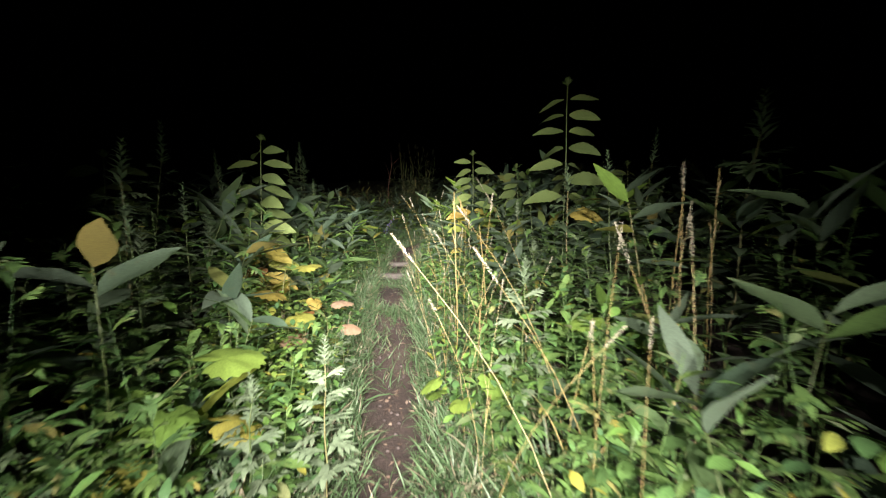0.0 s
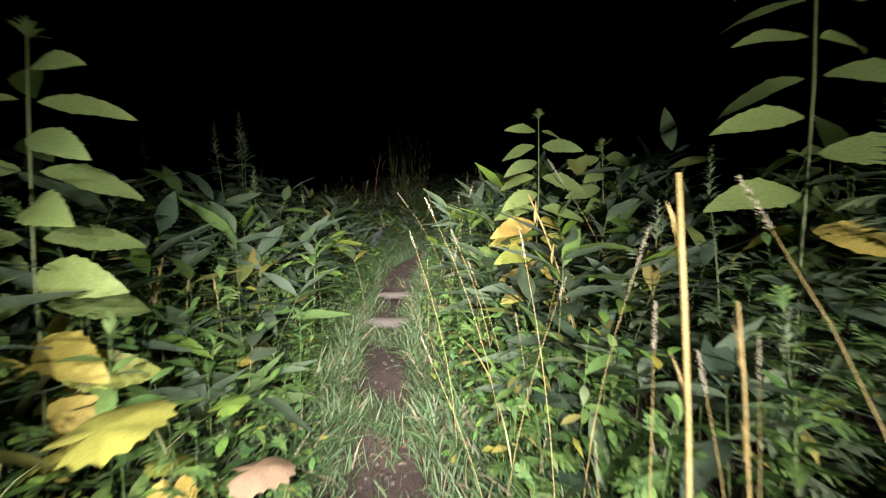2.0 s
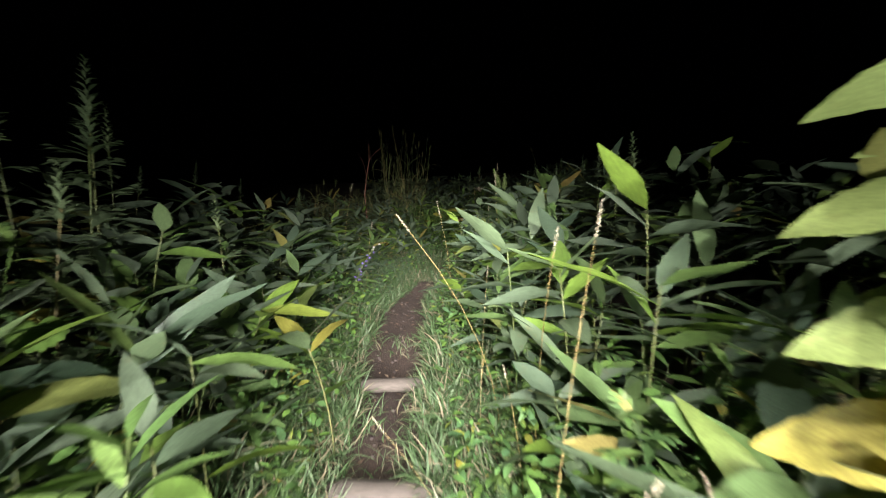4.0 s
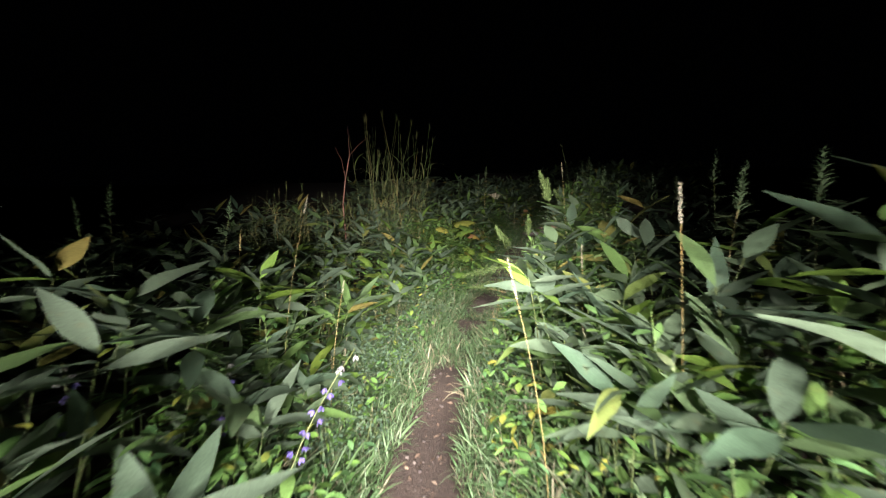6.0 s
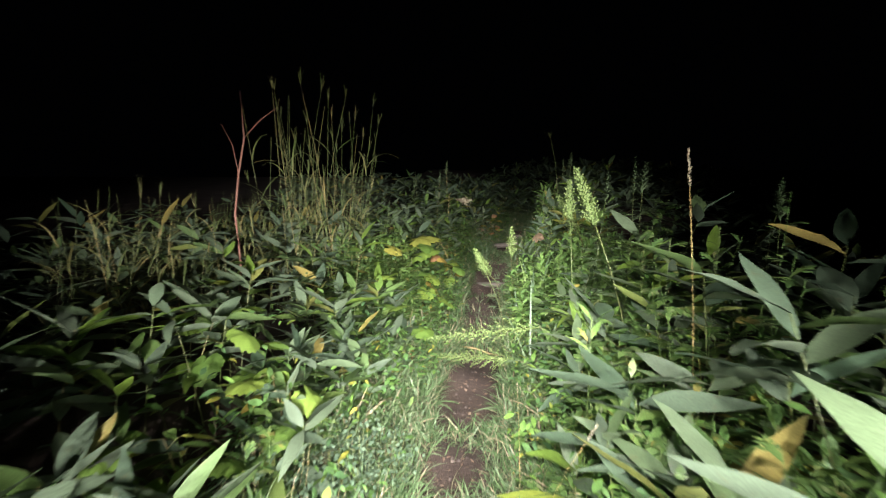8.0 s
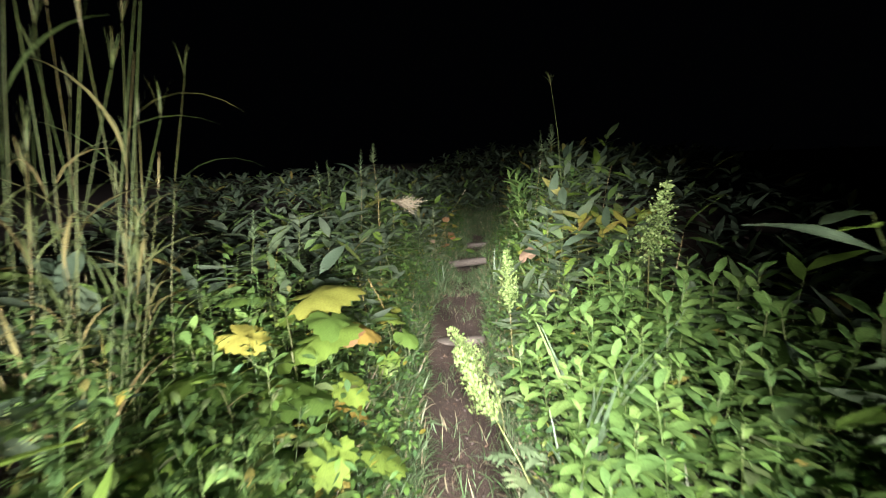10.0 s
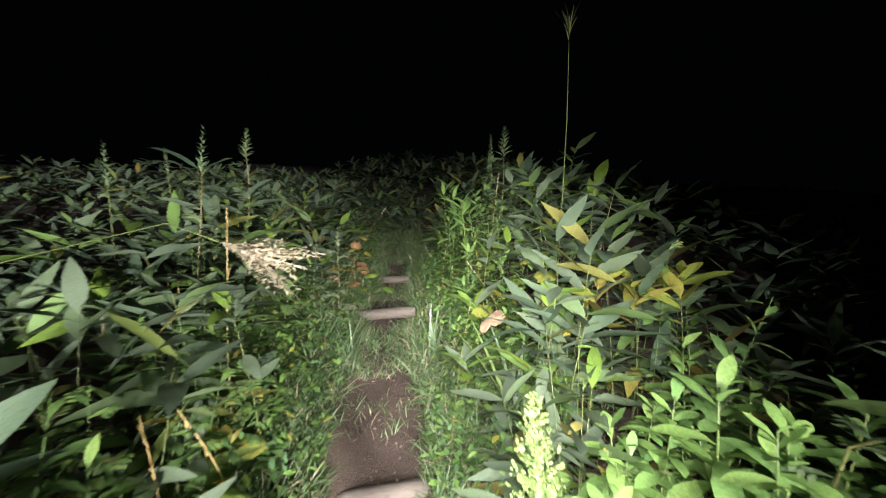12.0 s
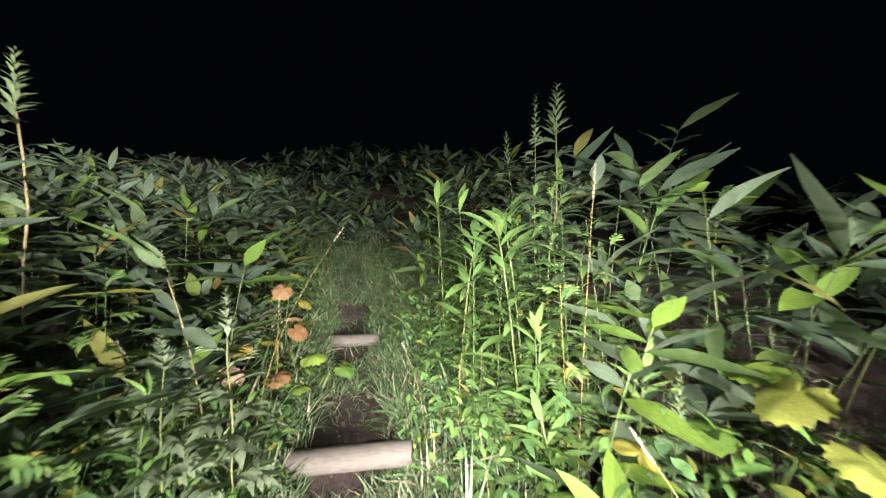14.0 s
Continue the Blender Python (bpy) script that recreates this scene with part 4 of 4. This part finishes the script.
# reddish bare sapling
def sapling(x, y):
    root = new("bare_sapling")
    z = ground_z(x, y)
    root.location = (x, y, z)
    pts = [Vector(p) for p in ((0, 0, -0.02), (0.03, 0, 0.6), (0.0, 0, 1.1), (0.05, 0, 1.5), (0.12, 0, 1.85), (0.1, 0, 2.3))]
    part("trunk", stem_mesh("trunk", pts, 0.014, 0.005, TWIG, 6), root)
    part("branch", stem_mesh("branch", [pts[4], pts[4] + Vector((0.15, 0, 0.16)), pts[4] + Vector((0.32, 0, 0.28))], 0.004, 0.0018, TWIG, 5), root)
    part("branch", stem_mesh("branch", [pts[3], pts[3] + Vector((-0.1, 0.1, 0.3)), pts[3] + Vector((-0.2, 0.1, 0.5))], 0.003, 0.0015, TWIG, 5), root)
    tagged(root, "thin reddish bare sapling with forked top", "sapling", kind="thing")


sapling(-2.78, 12.95)


# lavender flowers
def flower_stalk(x, y, height, lean, rz, seed):
    rnd = random.Random(seed)
    root = new("flowering_stalk")
    pts = bent(height, lean, 8)
    part("stem", stem_mesh("stem", pts, 0.0035, 0.002, CANE), root)
    for i in range(14):
        t = 0.5 + 0.5 * i / 14
        turn = pose(0, 0, 0, 0, 0, 137.5 * i)
        bell = Soup()
        for k in range(5):
            bell.add(*blade(0.024, 0.013, 3, -0.3, 0.4, 0.5), pose(0, 0, 0, 0, 0, 72 * k) @ pose(0, 0, 0, -62, 0, 0))
        part("flower", bell.mesh("flower", PETAL if t < 0.88 else WHITE), root, Matrix.Translation(along(pts, t) + turn @ Vector((0, 0.02, 0))) @ turn @ pose(0, 0, 0, rnd.uniform(10, 50), 0, 0), "pale lavender bell flower")
    for i in range(8):
        part("leaf", HERB_MESH[i % 4], root, Matrix.Translation(along(pts, 0.1 + 0.05 * i)) @ pose(0, 0, 0, 0, 0, 137.5 * i) @ pose(0, 0, 0, 15, 0, 0))
    tagged(place(root, x, y, rz), "arching stalk of pale lavender bell flowers", "flower", group="lavender flower stalks", kind="thing")


flower_stalk(-1.2, 8.25, 0.70, 0.48, -40, 1)
flower_stalk(-1.55, 8.45, 0.55, 0.3, 20, 2)
flower_stalk(-1.9, 8.2, 0.6, 0.2, 60, 3)


# log steps across the trail
def log_step(x0, y0, x1, y1, z, r, tip=0.0):
    rnd = random.Random(int(y0 * 100))
    a, b = Vector((x0, y0, z)), Vector((x1, y1, z))
    half = (b - a).length / 2
    n, sides = 9, 12
    verts, faces = [], []
    for i in range(n):
        u = -half + 2 * half * i / (n - 1)
        end = 0.86 if i in (0, n - 1) else 1
        for k in range(sides):
            w = 2 * math.pi * k / sides
            q = r * end * (1 + rnd.uniform(-0.06, 0.06))
            verts.append((u, q * 1.1 * math.cos(w), q * 0.85 * math.sin(w) + 0.01 * math.sin(3 * u)))
    for i in range(n - 1):
        for k in range(sides):
            faces.append((i * sides + k, i * sides + (k + 1) % sides, (i + 1) * sides + (k + 1) % sides, (i + 1) * sides + k))
    faces += [tuple(range(sides))[::-1], tuple(range((n - 1) * sides, n * sides))]
    ob = new("log_step", Soup().add(verts, faces).mesh("log_step", WOOD))
    ob.matrix_basis = Matrix.Translation((a + b) / 2 - Vector((0, 0, r * 0.7))) @ pose(0, 0, 0, 0, 0, math.degrees(math.atan2(y1 - y0, x1 - x0))) @ pose(0, 0, 0, 0, -tip, 0)
    tagged(ob, "weathered grey log step sunk into the soil", "log step", group="log steps across the trail", kind="thing")


log_step(-0.42, 6.17, 0.0, 6.2, 0.70, 0.055)
log_step(-0.6, 7.0, -0.2, 7.05, 0.745, 0.045)
log_step(-0.16, 15.42, 0.3, 15.32, 1.13, 0.055)
log_step(0.27, 17.26, 0.80, 16.92, 1.65, 0.062, 5)
log_step(0.78, 18.5, 1.2, 18.25, 1.755, 0.055)


# single withered leaves, a stick, pebbles and litter
def loose_leaf(x, y, up, mesh, rx, ry, rz, s, label):
    ob = new("withered_leaf", mesh)
    ob.matrix_basis = pose(x, y, ground_z(x, y) + up, rx, ry, rz) @ Matrix.Scale(s, 4)
    tagged(ob, label, "leaf", group="withered leaves", kind="thing")


loose_leaf(-1.0, 12.25, 0.02, BROAD_ORANGE[1], 70, 0, 10, 0.75, "dry orange-brown leaf standing on edge in the grass")
loose_leaf(-1.03, 12.15, 0.01, BROAD_ORANGE[0], 55, 20, -30, 0.7, "dry orange-brown leaf lying in the grass")
loose_leaf(-1.0, 12.05, 0.01, BROAD_DRY[0], 20, 0, 60, 0.6, "curled dry brown leaf on the grass")
loose_leaf(0.15, 17.5, 0.25, BROAD_DRY[1], 50, 0, 20, 0.8, "pale dry leaf caught in the grass")
loose_leaf(0.93, 15.75, 0.5, BROAD_DRY[3], 60, 20, 180, 0.9, "crumpled dry brown leaf caught among stems")


def stick(x0, y0, z0, x1, y1, z1):
    a, b = Vector((x0, y0, z0)), Vector((x1, y1, z1))
    pts = [a, a.lerp(b, 0.4) + Vector((0.01, 0, 0.015)), a.lerp(b, 0.7), b]
    tagged(new("fallen_stick", stem_mesh("fallen_stick", pts, 0.011, 0.006, STRAW, 6)), "pale dry stick lying across the trail edge", "stick", kind="thing")


stick(-0.56, 12.75, ground_z(-0.56, 12.75) + 0.03, -0.2, 12.55, ground_z(-0.2, 12.55) + 0.02)


def litter_stuff():
    rnd = random.Random(31)
    leaves, stones = Soup(), Soup()
    for i in range(1500):
        y = rnd.uniform(1.5, 19)
        x = trail_x(y) + rnd.gauss(0, 0.16)
        size = rnd.uniform(0.012, 0.05)
        leaves.add(*blade(size, size * rnd.uniform(0.2, 0.6), 2, rnd.uniform(-0.5, 0.5), 0.3), pose(x, y, ground_z(x, y) + 0.006, rnd.uniform(-15, 15), rnd.uniform(-20, 20), rnd.uniform(0, 360)))
    cube = [(-1, -1, -1), (1, -1, -1), (1, 1, -1), (-1, 1, -1), (-0.7, -0.6, 0.7), (0.6, -0.7, 0.8), (0.7, 0.6, 0.6), (-0.6, 0.7, 0.7)]
    quads = [(0, 3, 2, 1), (4, 5, 6, 7), (0, 1, 5, 4), (1, 2, 6, 5), (2, 3, 7, 6), (3, 0, 4, 7)]
    for i in range(500):
        y = rnd.uniform(1.5, 19)
        x = trail_x(y) + rnd.gauss(0, 0.1)
        size = rnd.uniform(0.004, 0.013)
        stones.add(cube, quads, pose(x, y, ground_z(x, y), rnd.uniform(-30, 30), rnd.uniform(-30, 30), rnd.uniform(0, 360)) @ Matrix.Scale(size, 4))
    tagged(new("leaf_litter", leaves.mesh("leaf_litter", LITTER)), "small dry brown leaves scattered on the soil", "leaf litter", kind="stuff")
    tagged(new("pebbles", stones.mesh("pebbles", STONE)), "small brown pebbles in the soil", "pebbles", kind="stuff")


litter_stuff()


# ---- grass and low herbs ----
EDGE_Y = [0, 6.5, 7.6, 8.8, 9.2, 10.9, 11.5, 13.5, 14, 16.2, 17, 20]       # half the width of the bare soil
EDGE = [0.15, 0.15, 0.22, 0.19, 0.15, 0.14, 0.2, 0.2, 0.27, 0.26, 0.19, 0.12]
OVERGROWN = ((4.85, 5.2), (5.86, 6.12), (9.95, 10.85), (11.2, 11.42), (12.55, 13.2), (16.3, 17.0), (17.72, 18.1), (19.1, 24.0))


def grass_stuff():
    rnd = random.Random(11)
    soup = Soup()
    kinds = [blade(1, 0.035 + 0.012 * (k % 3), 4, 0.25 + 0.14 * k, 0.3, 0.2, seed=k) for k in range(6)]
    for i in range(92000):
        y = rnd.uniform(1.2, 22)
        sd = rnd.choice((-1, 1))
        edge = float(np.interp(y, EDGE_Y, EDGE)) + 0.08 * noise.noise((y * 1.6, sd * 4.0, 0.5))
        covered = any(p + 0.08 * noise.noise((sd * y * 3, 1.0, 4.0)) < y < q for p, q in OVERGROWN)
        if covered and i % 2:
            d = rnd.uniform(0, 0.35)
        elif i % 11:
            d = edge + abs(rnd.gauss(0, 0.38))
        else:
            d = abs(rnd.gauss(0, 0.2))
            if d < edge and (noise.noise((y * 1.7, 2.2, 0.5)) < 0.1 or rnd.random() < 0.3):
                continue
        x = trail_x(y) + sd * d
        tuft = noise.noise((x * 5, y * 5, 1.0))
        s = (rnd.uniform(0.06, 0.17) + 0.26 * min(max(d - 0.1, 0), 0.6)) * (1 + 0.6 * tuft)
        m = pose(x, y, ground_z(x, y) - 0.01, rnd.uniform(35, 95), rnd.uniform(-30, 30), rnd.uniform(0, 360)) @ Matrix.Scale(s, 4)
        soup.add(*kinds[i % 6], m)
    tagged(new("grass", soup.mesh("grass", GRASS)), "green and straw-coloured trailside grass", "grass", kind="stuff")


def low_herbs():
    rnd = random.Random(12)
    soup = Soup()
    kinds = [blade(1, 0.36, 4, 0.3, 0.2, 0.5, 0.7), blade(1, 0.22, 4, 0.4, 0.2, 0.45), blade(1, 0.5, 4, 0.2, 0.15, 0.5, 0.7)]
    for i in range(26000):
        y = rnd.uniform(1.2, 20)
        sd = rnd.choice((-1, 1))
        d = 0.28 + abs(rnd.gauss(0, 0.5))
        if noise.noise((d * 2, y * 1.3, sd * 3)) < -0.15:
            continue
        x = trail_x(y) + sd * d
        top = min(0.04 + mound(d, sd, y) * 0.72, 0.85)
        z = ground_z(x, y) + top * rnd.random() ** 0.8
        s = rnd.uniform(0.022, 0.06) + 0.03 * min(d, 1)
        soup.add(*kinds[i % 3], pose(x, y, z, rnd.uniform(-25, 50), rnd.uniform(-30, 30), rnd.uniform(0, 360)) @ Matrix.Scale(s, 4))
    tagged(new("low_herbs", soup.mesh("low_herbs", HERB_STUFF)), "low green herbs with small leaves", "herbs", kind="stuff")


def tall_grass(x0, x1, y0, y1, n, height, heads, seed):
    """A stand of tall reedy grass with drooping blades and thin heads."""
    rnd = random.Random(seed)
    soup, tops = Soup(), Soup()
    for i in range(n):
        x, y = rnd.uniform(x0, x1), rnd.uniform(y0, y1)
        h = height * rnd.uniform(0.6, 1.1)
        base = pose(x, y, ground_z(x, y) - 0.02, rnd.uniform(-8, 8), rnd.uniform(-8, 8), rnd.uniform(0, 360))
        pts = bent(h, rnd.uniform(0, 0.15), 5)
        soup.add(*tube(pts, [0.004, 0.0035, 0.003, 0.0025, 0.0015], 3), base)
        for k in range(4):
            soup.add(*blade(rnd.uniform(0.35, 0.6), 0.014, 6, rnd.uniform(0.5, 0.95), 0.3, 0.25), base @ Matrix.Translation(along(pts, rnd.uniform(0.15, 0.75))) @ pose(0, 0, 0, 0, 0, rnd.uniform(0, 360)) @ pose(0, 0, 0, rnd.uniform(45, 75), 0, 0))
        if rnd.random() < heads:
            for k in range(4):
                tops.add(*blade(rnd.uniform(0.12, 0.2), 0.004, 4, 0.15, 0.3, 0.3), base @ Matrix.Translation(pts[-1]) @ pose(0, 0, 0, 0, 0, 90 * k) @ pose(0, 0, 0, rnd.uniform(78, 88), 0, 0))
    tagged(new("tall_grass", soup.mesh("tall_grass", TALL)), "stand of tall reedy grass", "tall grass", kind="stuff")
    if tops.v:
        tagged(new("grass_heads", tops.mesh("grass_heads", TALL)), "thin pale heads of tall grass", "grass heads", kind="stuff")


def small_leaf_bush(x0, y0, reach, low, high, size, mat, label, seed):
    """A low bush of fine stalks with many small round leaflets."""
    rnd = random.Random(seed)
    leaves, stalks = Soup(), Soup()
    leaflet = blade(1, 0.75, 3, 0.15, 0.1, 0.5, 0.6)
    root = new("small_leaved_bush")
    root.location = (x0, y0, ground_z(x0, y0) - 0.01)
    for i in range(70):
        r, a = reach * rnd.random() ** 0.6, rnd.uniform(0, 6.28)
        x, y, h = r * math.cos(a), r * math.sin(a), rnd.uniform(low, high)
        z = ground_z(x0 + x, y0 + y) - ground_z(x0, y0)
        stalks.add(*tube([(x * 0.8, y * 0.8, z), (x * 0.9, y * 0.9, z + h * 0.6), (x, y, z + h)], [0.0016, 0.0013, 0.001], 3))
        for k in range(16):
            spread = 2.2 * size
            leaves.add(*leaflet, pose(x + rnd.gauss(0, spread), y + rnd.gauss(0, spread), z + h * rnd.uniform(0.55, 1.05), rnd.uniform(-20, 40), rnd.uniform(-25, 25), rnd.uniform(0, 360)) @ Matrix.Scale(size * rnd.uniform(0.7, 1.3), 4))
    part("stem", stalks.mesh("stem", CANE), root)
    part("foliage", leaves.mesh("foliage", mat), root)
    tagged(root, label, "bush", group="small-leaved bushes beside the trail", kind="thing")


for i, (x, y, r) in enumerate(((-1.3, 10.1, 0.32), (-1.45, 10.6, 0.35), (-1.3, 9.6, 0.3), (-1.15, 10.9, 0.25), (-0.3, 9.6, 0.2), (0.05, 10.2, 0.25), (0.1, 10.75, 0.22), (-1.25, 8.9, 0.25))):
    small_leaf_bush(x, y, r, 0.1, 0.32, 0.02, RUE, "low bush with small round blue-green leaflets beside the trail", 50 + i)
for i, (x, y, r, h) in enumerate(((-1.5, 14.15, 0.32, 0.9), (-1.75, 13.9, 0.3, 0.75), (0.4, 9.7, 0.25, 0.5), (0.42, 10.2, 0.22, 0.45), (0.1, 3.1, 0.25, 0.5), (-0.25, 3.6, 0.3, 0.6))):
    small_leaf_bush(x, y, r, 0.35 * h, h, 0.034, LIME, "bush with small yellow-green leaves beside the trail", 70 + i)
grass_stuff()
low_herbs()
tall_grass(-2.55, -1.65, 12.95, 14.0, 60, 2.3, 0.7, 1)
tall_grass(-4.4, -2.6, 12.2, 14.2, 110, 1.25, 0.2, 2)


def grass_clump(x, y, n, length, width, seed):
    """A tuft of long broad arching blades."""
    rnd = random.Random(seed)
    root = new("grass_clump")
    for i in range(n):
        part("blade", Soup().add(*blade(length * rnd.uniform(0.6, 1.1), width * rnd.uniform(0.7, 1.2), 9, rnd.uniform(0.08, 0.4), 0.35, 0.25, seed=i)).mesh("blade", BLUE_GRASS), root,
             pose(rnd.uniform(-0.04, 0.04), rnd.uniform(-0.04, 0.04), 0, 0, 0, rnd.uniform(0, 360)) @ pose(0, 0, 0, rnd.uniform(62, 86), 0, 0))
    tagged(place(root, x, y), "clump of long broad blue-green grass blades", "grass clump", group="grass clumps beside the trail", kind="thing")


grass_clump(0.33, 13.45, 14, 1.0, 0.028, 1)
grass_clump(0.12, 13.25, 8, 0.7, 0.022, 2)
grass_clump(-0.05, 11.9, 8, 0.8, 0.018, 3)
grass_clump(0.95, 15.4, 9, 0.9, 0.03, 4)
grass_clump(0.75, 16.4, 9, 0.6, 0.02, 5)
grass_clump(0.1, 16.5, 9, 0.5, 0.016, 6)
tall_grass(1.3, 1.8, 5.8, 6.6, 10, 0.9, 0.0, 4)
